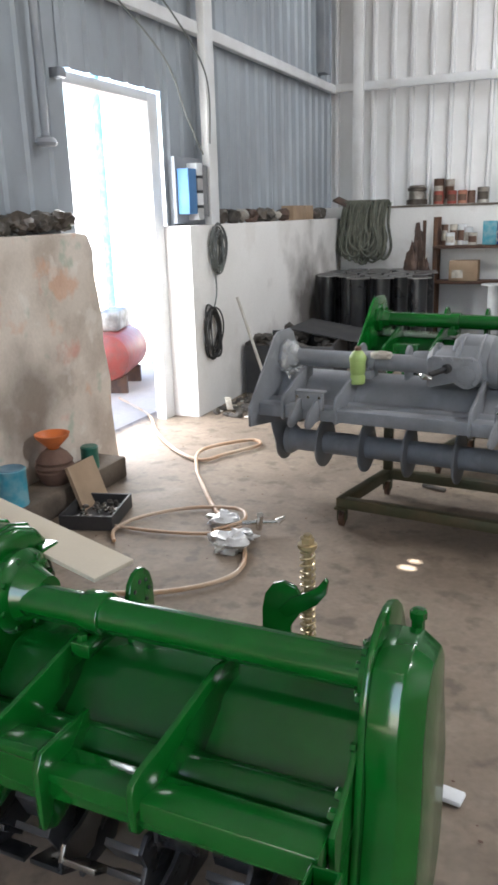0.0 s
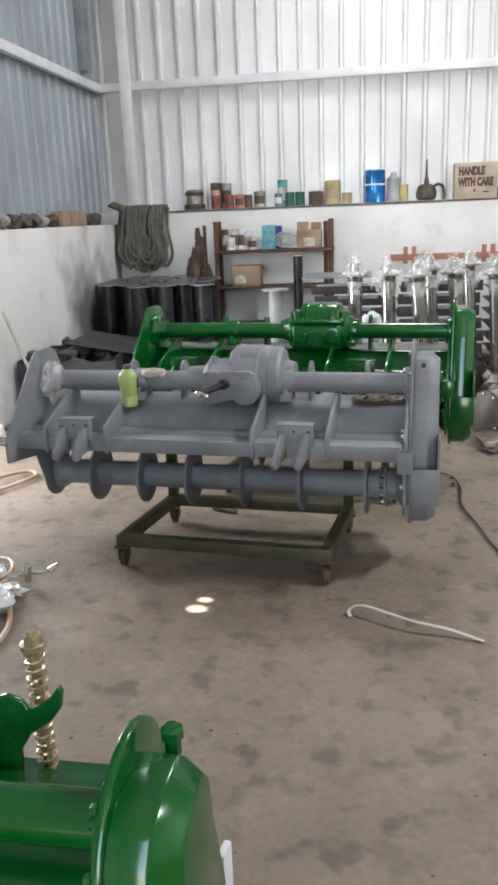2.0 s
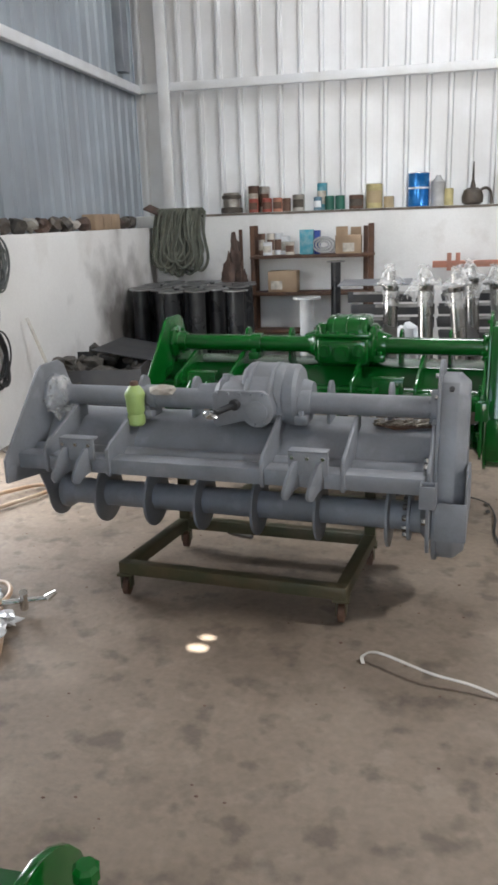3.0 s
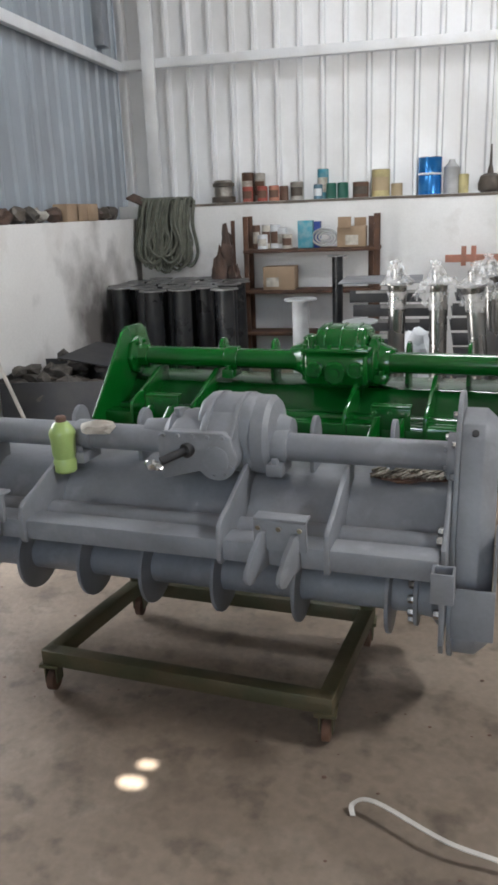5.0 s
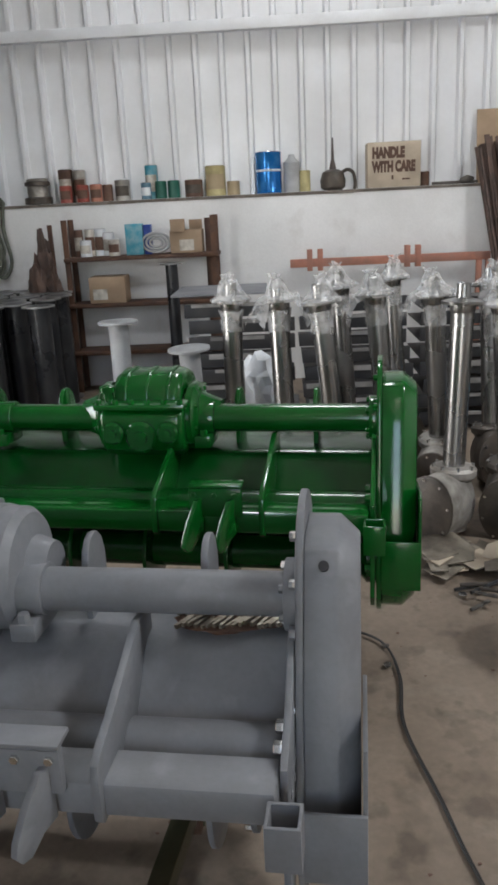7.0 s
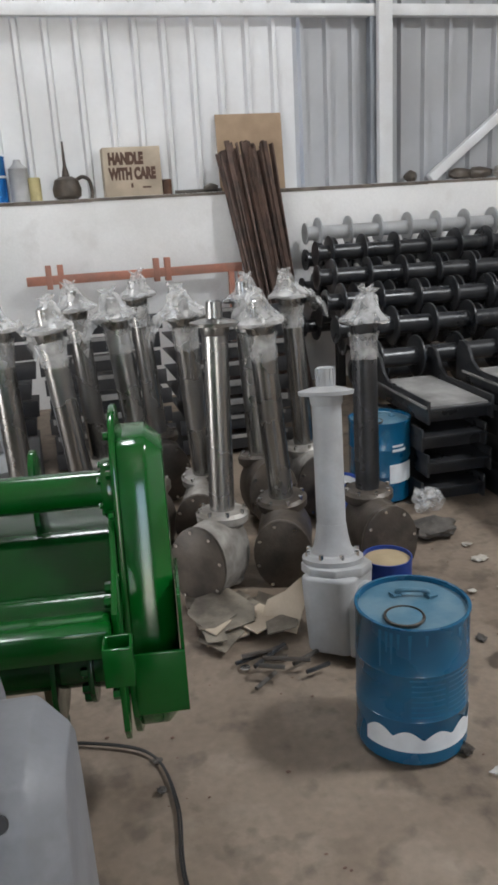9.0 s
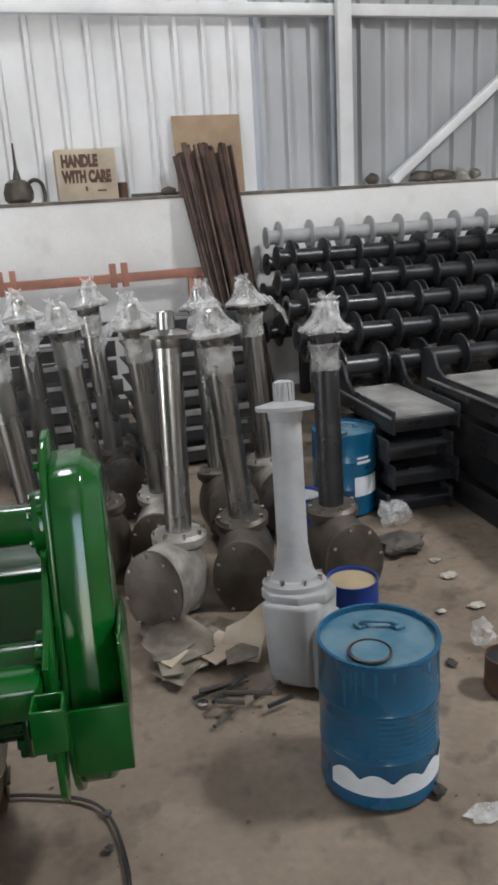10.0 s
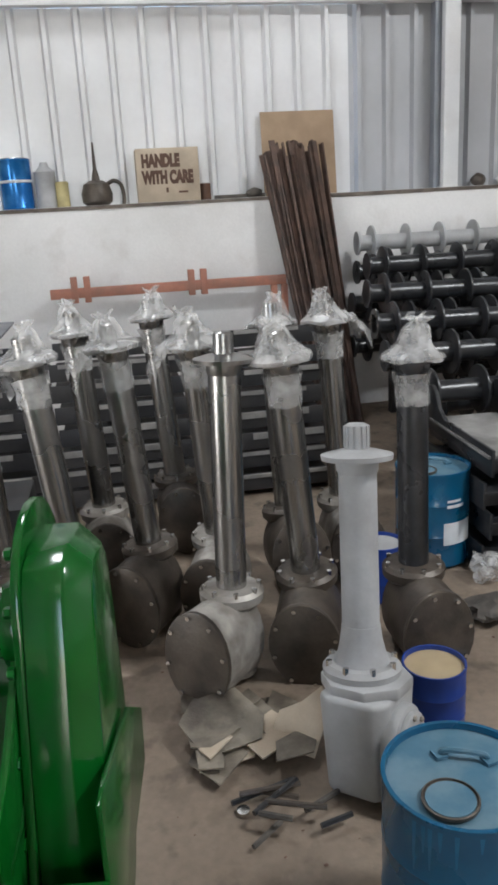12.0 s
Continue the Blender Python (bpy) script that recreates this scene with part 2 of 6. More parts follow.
RED = surface("red_enamel", (0.36, 0.07, 0.05), (0.28, 0.055, 0.04), 9, 0.45, 0, 0.05, 60, (0.2, 0.09, 0.07), 14, 0.5, spread=0.08)
TEAL = surface("teal_print", (0.045, 0.31, 0.40), (0.03, 0.23, 0.31), 9, 0.4, 0, 0.05, 60, (0.30, 0.42, 0.45), 14, 0.5, spread=0.08)
ROD = surface("dark_brown_rod", (0.105, 0.066, 0.052), (0.060, 0.044, 0.038), 14, 0.6, 0.3, 0.3, 110, (0.16, 0.095, 0.07), 9, 0.5, spread=0.15)
SPOOL_GREY = surface("dull_spool_primer", (0.36, 0.37, 0.375), (0.29, 0.295, 0.30), 6, 0.6, 0, 0.12, 90, (0.2, 0.195, 0.19), 7, 0.5, spread=0.06)
# dirty masonry whose brown is deepened for the shade at the wall foot
STEP_SHADED = surface("shaded_masonry", (0.135, 0.103, 0.078), (0.085, 0.066, 0.052), 6, 0.9, 0, 0.5, 50, (0.20, 0.16, 0.125), 5, 0.5, spread=0.2)
GRIME = surface("dark_ledge_grime", (0.14, 0.115, 0.095), (0.24, 0.205, 0.175), 5, 0.9, 0, 0.4, 60, (0.07, 0.058, 0.05), 9, 0.6, spread=0.2)
DARK_TUBE = surface("dark_oiled_tube", (0.11, 0.112, 0.12), (0.075, 0.077, 0.083), 8, 0.28, 0.7, 0.06, 130, (0.05, 0.048, 0.046), 8, 0.45, spread=0.1)
CHAIN = surface("oily_chain_steel", (0.42, 0.37, 0.30), (0.26, 0.22, 0.17), 60, 0.35, 0.6, 0.2, 150, (0.10, 0.07, 0.05), 40, 0.6, spread=0.2)
YELLOWISH = surface("stained_yellow_plastic", (0.52, 0.45, 0.22), (0.42, 0.36, 0.18), 12, 0.5, 0, 0.06, 60, (0.25, 0.2, 0.1), 12, 0.5, spread=0.07)
LIME = surface("lime_plastic", (0.33, 0.44, 0.15), (0.27, 0.37, 0.11), 8, 0.35, 0, 0.04, 60, spread=0.05)
DKGREEN = surface("dark_green_tin", (0.02, 0.13, 0.09), (0.015, 0.10, 0.07), 9, 0.4, 0, 0.05, 60, spread=0.06)
CLAY = surface("dark_clay", (0.15, 0.085, 0.06), (0.11, 0.062, 0.045), 14, 0.8, 0, 0.2, 90, spread=0.1)
JUNK = surface("dark_scrap", (0.045, 0.04, 0.036), (0.075, 0.066, 0.058), 25, 0.7, 0.2, 0.4, 90, (0.16, 0.14, 0.12), 16, 0.5, spread=0.15)
EARTH = surface("pale_sunlit_earth", (0.58, 0.50, 0.42), (0.48, 0.41, 0.34), 1.5, 0.9, 0, 0.4, 30, spread=0.1)
OUTWALL = surface("pale_outer_wall", (0.72, 0.72, 0.74), (0.64, 0.65, 0.68), 1.5, 0.8, 0, 0.1, 40, spread=0.05)


def film_material():
    m, n, l, p = mat_nodes("crumpled_clear_film")
    p.inputs["Base Color"].default_value = (0.86, 0.85, 0.835, 1)
    p.inputs["Roughness"].default_value = 0.26
    p.inputs["Specular IOR Level"].default_value = 0.7
    pos, tex = n.new("ShaderNodeNewGeometry"), n.new("ShaderNodeTexNoise")
    tex.inputs["Scale"].default_value, tex.inputs["Detail"].default_value = 20, 3
    l.new(pos.outputs["Position"], tex.inputs["Vector"])
    amount = n.new("ShaderNodeMapRange")
    amount.inputs["From Min"].default_value, amount.inputs["From Max"].default_value = 0.35, 0.7
    amount.inputs["To Min"].default_value, amount.inputs["To Max"].default_value = 0.18, 0.48
    l.new(tex.outputs["Fac"], amount.inputs["Value"])
    l.new(amount.outputs["Result"], p.inputs["Alpha"])
    bp = n.new("ShaderNodeBump")
    bp.inputs["Strength"].default_value, bp.inputs["Distance"].default_value = 0.3, 0.006
    l.new(tex.outputs["Fac"], bp.inputs["Height"])
    l.new(bp.outputs["Normal"], p.inputs["Normal"])
    return m


FILM = film_material()


# ---- mesh helpers ----
def B():
    return bmesh.new()


def add(bm, verts, faces, m=None):
    vs = [bm.verts.new(m @ Vector(v) if m else v) for v in verts]
    for f in faces:
        bm.faces.new([vs[i] for i in f])
    return vs


def box(bm, lo, hi, m=None):
    (a, b, c), (d, e, f) = lo, hi
    add(bm, [(a, b, c), (d, b, c), (d, e, c), (a, e, c), (a, b, f), (d, b, f), (d, e, f), (a, e, f)],
        [(3, 2, 1, 0), (4, 5, 6, 7), (0, 1, 5, 4), (1, 2, 6, 5), (2, 3, 7, 6), (3, 0, 4, 7)], m)
    return bm


def frame_of(a, b):
    z = (Vector(b) - Vector(a))
    m = z.to_track_quat("Z", "Y").to_matrix().to_4x4()
    m.translation = a
    return m, z.length


def lathe(bm, profile, a=(0, 0, 0), b=(0, 0, 1), n=20, close=True):
    """Rings of (radius, height along a to b); heights in metres."""
    m, _ = frame_of(a, b)
    rings = []
    for r, h in profile:
        rings.append([bm.verts.new(m @ Vector((r * math.cos(t), r * math.sin(t), h))) for t in (2 * math.pi * k / n for k in range(n))])
    for p, q in zip(rings, rings[1:]):
        for k in range(n):
            bm.faces.new((p[k], p[(k + 1) % n], q[(k + 1) % n], q[k]))
    if close:
        bm.faces.new(rings[0][::-1])
        bm.faces.new(rings[-1])
    return bm


def cyl(bm, a, b, r, n=18, r2=None):
    length = (Vector(b) - Vector(a)).length
    return lathe(bm, [(r, 0), (r if r2 is None else r2, length)], a, b, n)


def prism(bm, pts, axis, lo, hi):
    """A flat outline pushed out along an axis from lo to hi; the outline's two numbers are the other axes in order."""
    def at(p, h):
        return {"x": (h, p[0], p[1]), "y": (p[0], h, p[1]), "z": (p[0], p[1], h)}[axis]
    n = len(pts)
    vs = [bm.verts.new(at(p, lo)) for p in pts] + [bm.verts.new(at(p, hi)) for p in pts]
    bm.faces.new(vs[:n][::-1])
    bm.faces.new(vs[n:])
    for k in range(n):
        bm.faces.new((vs[k], vs[(k + 1) % n], vs[n + (k + 1) % n], vs[n + k]))
    return bm


def smooth_line(pts, per=6):
    pts = [Vector(p) for p in pts]
    out = []
    for i in range(len(pts) - 1):
        p0, p1, p2, p3 = pts[max(i - 1, 0)], pts[i], pts[i + 1], pts[min(i + 2, len(pts) - 1)]
        for k in range(per):
            t = k / per
            out.append(0.5 * ((2 * p1) + (p2 - p0) * t + (2 * p0 - 5 * p1 + 4 * p2 - p3) * t * t + (3 * p1 - p0 - 3 * p2 + p3) * t ** 3))
    return out + [pts[-1]]


def sweep(bm, pts, r, n=8):
    pts = [Vector(p) for p in pts]
    up, rings = Vector((0.13, 0.21, 1)).normalized(), []
    for i, p in enumerate(pts):
        d = (pts[min(i + 1, len(pts) - 1)] - pts[max(i - 1, 0)]).normalized()
        s = d.cross(up)
        s = s.normalized() if s.length > 1e-4 else Vector((1, 0, 0))
        u = s.cross(d)
        up = u
        rings.append([bm.verts.new(p + r * (math.cos(t) * s + math.sin(t) * u)) for t in (2 * math.pi * k / n for k in range(n))])
    for p, q in zip(rings, rings[1:]):
        for k in range(n):
            bm.faces.new((p[k], q[k], q[(k + 1) % n], p[(k + 1) % n]))
    bm.faces.new(rings[0])
    bm.faces.new(rings[-1][::-1])
    return bm


def crumple(bm, at, size, seed, n=2, rough=0.35):
    """A crumpled lump of the given size."""
    made = bmesh.ops.create_icosphere(bm, subdivisions=n, radius=1)["verts"]
    for v in made:
        k = 1 + rough * noise.noise(v.co * 1.7 + Vector((seed * 7.3, seed, 0))) + rough * 0.7 * noise.noise(v.co * 4.1 + Vector((seed, 0, seed * 3)))
        v.co = Vector(at) + Vector((v.co.x * size[0], v.co.y * size[1], v.co.z * size[2])) * k
    return bm


def finish(name, bm, material, bevel=0.0, sharp=32, segs=2):
    bmesh.ops.recalc_face_normals(bm, faces=bm.faces[:])
    if bevel:
        edges = [e for e in bm.edges if len(e.link_faces) == 2 and e.calc_face_angle(0) > 0.6]
        bmesh.ops.bevel(bm, geom=edges, offset=bevel, segments=segs, affect="EDGES", profile=0.5, clamp_overlap=True)
    me = bpy.data.meshes.new(name)
    bm.to_mesh(me)
    bm.free()
    me.materials.append(material)
    me.polygons.foreach_set("use_smooth", [True] * len(me.polygons))
    me.set_sharp_from_angle(angle=radians(sharp))
    return me


def part(name, bm, material, parent, label="", bevel=0.0, segs=2):
    ob = new(name, finish(name, bm, material, bevel, 32, segs))
    ob.parent = parent
    return tagged(ob, label)


def thing(name, label, category, at=None, group="", bm=None, material=None, bevel=0.0, kind=""):
    ob = new(name, finish(name, bm, material, bevel) if bm else None)
    if at is not None:
        ob.matrix_basis = at
    return tagged(ob, label, category, group, kind)


def setting(name, bm, material, label, category, bevel=0.0, parent=None):
    ob = new(name, finish(name, bm, material, bevel))
    ob.parent = parent
    return tagged(ob, label, category, kind="structure")


# ---- the large structure ----
def translucent_material():
    m, n, l, p = mat_nodes("milky_roof_sheet")
    tr = n.new("ShaderNodeBsdfTranslucent")
    tr.inputs["Color"].default_value = (0.75, 0.76, 0.76, 1)
    l.new(tr.outputs["BSDF"], n["Material Output"].inputs["Surface"])
    return m


TRANSLUCENT = translucent_material()
LEFT, BACK, RIGHT, FRONT = -3.22, 8.25, 7.0, -4.0


def cells(bm, xs, ys, skip, z0, z1):
    """A flat plate of boxes between the given lines, without the skipped rectangles."""
    for a, b in zip(xs, xs[1:]):
        for c, d in zip(ys, ys[1:]):
            if not any(l - 1e-6 <= (a + b) / 2 <= r + 1e-6 and s - 1e-6 <= (c + d) / 2 <= t + 1e-6 for l, r, s, t in skip):
                box(bm, (a, c, z0), (b, d, z1))
    return bm


def build_floor():
    bm = B()
    nx, ny = 120, 140
    rows = []
    for j in range(ny + 1):
        rows.append([])
        for i in range(nx + 1):
            x, y = LEFT - 0.4 + i * (RIGHT - LEFT + 0.4) / nx, FRONT + j * (BACK + 0.1 - FRONT) / ny
            h = 0.0035 * noise.noise(Vector((x * 1.1, y * 1.1, 0))) + 0.0015 * noise.noise(Vector((x * 6, y * 6, 3))) - 0.004
            rows[-1].append(bm.verts.new((x, y, h)))
    for j in range(ny):
        for i in range(nx):
            bm.faces.new((rows[j][i], rows[j][i + 1], rows[j + 1][i + 1], rows[j + 1][i]))
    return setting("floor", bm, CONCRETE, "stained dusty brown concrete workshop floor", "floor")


floor = build_floor()
setting("ground", box(B(), (-160, -160, -0.12), (160, 160, -0.03)), EARTH, "pale sunlit bare earth around the workshop", "ground")
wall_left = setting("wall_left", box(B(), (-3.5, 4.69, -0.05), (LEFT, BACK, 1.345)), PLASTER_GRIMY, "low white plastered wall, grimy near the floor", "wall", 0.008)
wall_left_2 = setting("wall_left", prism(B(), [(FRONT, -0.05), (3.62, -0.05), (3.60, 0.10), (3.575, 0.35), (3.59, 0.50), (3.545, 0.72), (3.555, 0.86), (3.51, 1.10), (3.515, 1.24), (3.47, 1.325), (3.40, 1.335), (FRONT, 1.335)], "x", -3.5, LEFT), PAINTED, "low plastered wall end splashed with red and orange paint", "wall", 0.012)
wall_back = setting("wall_back", box(B(), (-3.5, BACK, -0.05), (RIGHT, 8.56, 1.455)), PLASTER, "low white plastered back wall with a ledge on top", "wall", 0.008)


def ribbed(length, z0, z1, pitch=0.2, depth=0.042, first=0.05):
    """A trapezoid-ribbed sheet along x from 0, ribs towards -y."""
    bm = B()
    line = [(0.0, 0.0)]
    x = first
    while x + 0.06 < length:
        line += [(x, 0), (x + 0.015, -depth), (x + 0.041, -depth), (x + 0.056, 0)]
        x += pitch
    line.append((length, 0))
    front = line + [(p, q + 0.004) for p, q in line[::-1]]
    n = len(line)
    vs = [[bm.verts.new((p, q, z)) for p, q in front] for z in (z0, z1)]
    for k in range(len(front)):
        j = (k + 1) % len(front)
        bm.faces.new((vs[0][k], vs[0][j], vs[1][j], vs[1][k]))
    return bm


def sheets(name, count, width, z0, z1, material, m, label, depth=0.042):
    root = new(name)
    root.matrix_basis = m
    tagged(root, label, "wall", kind="structure")
    for k in range(count):
        ob = new("sheet_panel", finish("sheet_panel", ribbed(width + 0.03, z0, z1, 0.2, depth), material, sharp=20))
        ob.parent = root
        ob.matrix_basis = pose(k * width, 0.002 * (k % 2), 0)
    return root


sheets("wall_back_cladding", 5, 1.0, 1.40, 2.63, SHEET, pose(-3.40, 8.47, 0), "white ribbed steel cladding of the back wall")
sheets("wall_back_cladding", 5, 1.0, 2.64, ROOF, SHEET, pose(-3.40, 8.475, 0), "white ribbed steel cladding above the rail")
sheets("wall_back_cladding", 6, 1.0, 1.40, ROOF, SHEET_GREY, pose(1.62, 8.49, 0), "dull grey ribbed steel cladding of the back wall")
turn_left = Matrix.Rotation(radians(90), 4, "Z")
sheets("wall_left_cladding", 4, 1.0, 1.30, ROOF, SHEET_BLUE, Matrix.Translation((-3.40, 4.70, 0)) @ turn_left, "blue-grey ribbed steel cladding of the side wall", 0.02)
sheets("wall_left_cladding", 8, 1.0, 1.30, ROOF, SHEET_BLUE, Matrix.Translation((-3.40, -4.41, 0)) @ turn_left, "blue-grey ribbed steel cladding beside the doorway", 0.02)
sheets("wall_left_cladding", 1, 1.09, 2.20, ROOF, SHEET_BLUE, Matrix.Translation((-3.395, 3.59, 0)) @ turn_left, "blue-grey ribbed steel cladding over the doorway", 0.02)

# doorway
door_1 = tagged(new("door_1"), "open doorway with a worn white steel frame", "doorway", kind="structure")
part("jamb", box(B(), (-3.50, 4.56, -0.03), (-3.42, 4.69, 2.19)), FRAME, door_1, bevel=0.004)
part("jamb", box(B(), (-3.50, 3.59, -0.03), (-3.42, 3.65, 2.19)), FRAME, door_1, bevel=0.004)
part("lintel", box(B(), (-3.50, 3.65, 2.13), (-3.42, 4.56, 2.19)), FRAME, door_1, bevel=0.004)
part("hinge_box", box(B(), (-3.40, 3.50, 2.13), (-3.33, 3.56, 2.18)), FRAME_DARK, door_1, bevel=0.004)

# grime along the lip of the back ledge
random.seed(61)
x = -2.95
while x < 5.6:
    w = random.uniform(0.25, 0.6)
    setting("trim", box(B(), (x, BACK - 0.004, 1.455 - random.uniform(0.020, 0.028)), (x + w, BACK - 0.0005, 1.4535)), GRIME, "dark grime along the ledge's front edge", "trim")
    x += w

# rails, posts
setting("girt_back", box(B(), (-3.36, 8.36, 2.62), (RIGHT, 8.43, 2.70)), FRAME, "pale steel wall rail", "wall rail", 0.005)
setting("girt_left", box(B(), (-3.37, FRONT, 2.61), (-3.31, 8.36, 2.69)), FRAME, "pale steel wall rail on the side wall", "wall rail", 0.005)
setting("post_back", box(B(), (-3.11, 8.30, 1.455), (-3.0, 8.36, ROOF)), FRAME, "pale square steel wall post", "post", 0.006)
setting("post_back", box(B(), (2.24, 8.30, 1.455), (2.35, 8.36, ROOF)), FRAME, "pale square steel wall post", "post", 0.006)
setting("post_back", box(B(), (2.20, 8.37, 1.455), (2.25, 8.45, ROOF)), FRAME_DARK, "dark edge of a steel post", "post", 0.004)
setting("post_left", box(B(), (-3.32, 5.12, 1.345), (-3.26, 5.26, ROOF)), FRAME, "pale square steel post on the side wall", "post", 0.006)
setting("post_left", box(B(), (-3.39, 7.95, 2.76), (-3.30, 8.10, ROOF)), FRAME_DARK, "dark steel stanchion hanging in the corner", "post", 0.006)
brace_turn = Matrix.Translation((2.69, 8.36, 1.47)) @ Matrix.Rotation(-math.atan2(0.6, 0.79), 4, "Y")
setting("brace", box(B(), (0, -0.04, -0.035), (2.4, 0.03, 0.035), brace_turn), FRAME, "slanting pale steel wall brace", "brace", 0.004)

# roof with two skylights (the second added for the back wall) and two nail-rust holes, front and right walls
HX, HY = -1.268 + 5 * 0.25, 2.69 - 5 * 0.62
SKYLIGHTS = [(3.3, 4.2, 2.45, 3.75), (-0.95, -0.05, 5.95, 7.25)]
HOLES = [(HX - 0.1, HX + 0.1, HY - 0.05, HY + 0.041), (HX - 0.1, HX + 0.1, HY + 0.041, HY + 0.12)]
roof = B()
cells(roof, sorted({-3.6, RIGHT + 0.1, *(v for s in SKYLIGHTS + HOLES for v in s[:2])}), sorted({FRONT - 0.1, 8.6, *(v for s in SKYLIGHTS + HOLES for v in s[2:])}), SKYLIGHTS + HOLES, ROOF, ROOF + 0.006)
for (l, r, s, t), (hx, hy, hr) in zip(HOLES, ((HX, HY, 0.033), (HX + 0.017, HY + 0.070, 0.024))):
    turns = sorted([2 * math.pi * k / 24 - math.pi for k in range(24)] + [math.atan2(q - hy, p - hx) for p in (l, r) for q in (s, t)])
    inner, outer = [], []
    for a in turns:
        c, d = math.cos(a), math.sin(a)
        f = min((r - hx) / c if c > 1e-6 else (l - hx) / c if c < -1e-6 else 9, (t - hy) / d if d > 1e-6 else (s - hy) / d if d < -1e-6 else 9)
        inner.append(roof.verts.new((hx + 1.1 * hr * c, hy + 0.68 * hr * d, ROOF)))
        outer.append(roof.verts.new((hx + f * c, hy + f * d, ROOF)))
    n = len(turns)
    for k in range(n):
        roof.faces.new((inner[k], inner[(k + 1) % n], outer[(k + 1) % n], outer[k]))
setting("ceiling", roof, SHEET, "unseen steel sheet roof with two translucent roof lights, one added for the back wall", "roof")
# the second sheet covers the opening added for the back wall's light
for x, y in ((3.25, 2.4), (-1.0, 5.9)):
    setting("unseen_roof_light", box(B(), (x, y, ROOF + 0.03), (x + 1.0, y + 1.4, ROOF + 0.034)), TRANSLUCENT, "unseen milky translucent roof light sheet", "roof light")
setting("wall_right", box(B(), (RIGHT, FRONT, -0.05), (RIGHT + 0.2, 8.6, ROOF)), PLASTER, "plain white plastered wall", "wall")
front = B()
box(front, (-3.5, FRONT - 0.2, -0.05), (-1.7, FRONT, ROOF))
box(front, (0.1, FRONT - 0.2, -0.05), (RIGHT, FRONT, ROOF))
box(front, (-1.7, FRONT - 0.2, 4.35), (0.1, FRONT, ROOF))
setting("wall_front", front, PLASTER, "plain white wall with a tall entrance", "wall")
# made-up pale wall outside, standing in for the doorway's white glare
setting("backdrop_wall", box(B(), (-14, -6, -0.05), (-13.8, 24, 3.2)), OUTWALL, "pale backdrop wall added beyond the doorway", "wall")


# ---- the rotary tillers ----
def stadium(c0, r0, c1, r1, n=12):
    """An upright rounded outline (y, z): arc round the upper centre c0, arc round the lower centre c1."""
    pts = [(c0[0] + r0 * math.cos(math.pi * k / n), c0[1] + r0 * math.sin(math.pi * k / n)) for k in range(n + 1)]
    pts += [(c1[0] + r1 * math.cos(math.pi + math.pi * k / n), c1[1] + r1 * math.sin(math.pi + math.pi * k / n)) for k in range(n + 1)]
    return pts


def case_outline():
    low = [(0.0 + 0.168 * math.cos(math.pi + math.pi * k / 12), 0.335 + 0.168 * math.sin(math.pi + math.pi * k / 12)) for k in range(13)]
    return [(0.165, 0.72), (0.15, 0.80), (0.11, 0.835), (0.01, 0.84), (-0.035, 0.825), (-0.06, 0.79), (-0.085, 0.70), (-0.13, 0.55), (-0.16, 0.40)] + low + [(0.178, 0.5)]


def bolt(parent, at, axis, r=0.010, h=0.012, material=None, label="bright steel bolt head"):
    if material and material is not BRIGHT:
        label = label if material is BLACK_DULL else ""
    bm = B()
    a = Vector(at)
    lathe(bm, [(r, 0), (r, h * 0.8), (r * 0.85, h), (r * 0.3, h)], a, a + Vector(axis), 6)
    part("bolt", bm, material or BRIGHT, parent, label)


def round_block(x0, x1, z0, z1, boss_x, boss_z, boss_r):
    """An upright rounded outline (x, z) that swells into a round boss at its lower right."""
    pts = [(x0 + 0.012, z0), (x0, z0 + 0.014), (x0, z1 - 0.014), (x0 + 0.016, z1), (x1 - 0.03, z1), (x1 - 0.008, z1 - 0.012)]
    pts += [(boss_x + boss_r * math.cos(radians(t)), boss_z + boss_r * math.sin(radians(t))) for t in range(24, -146, -12)]
    return pts


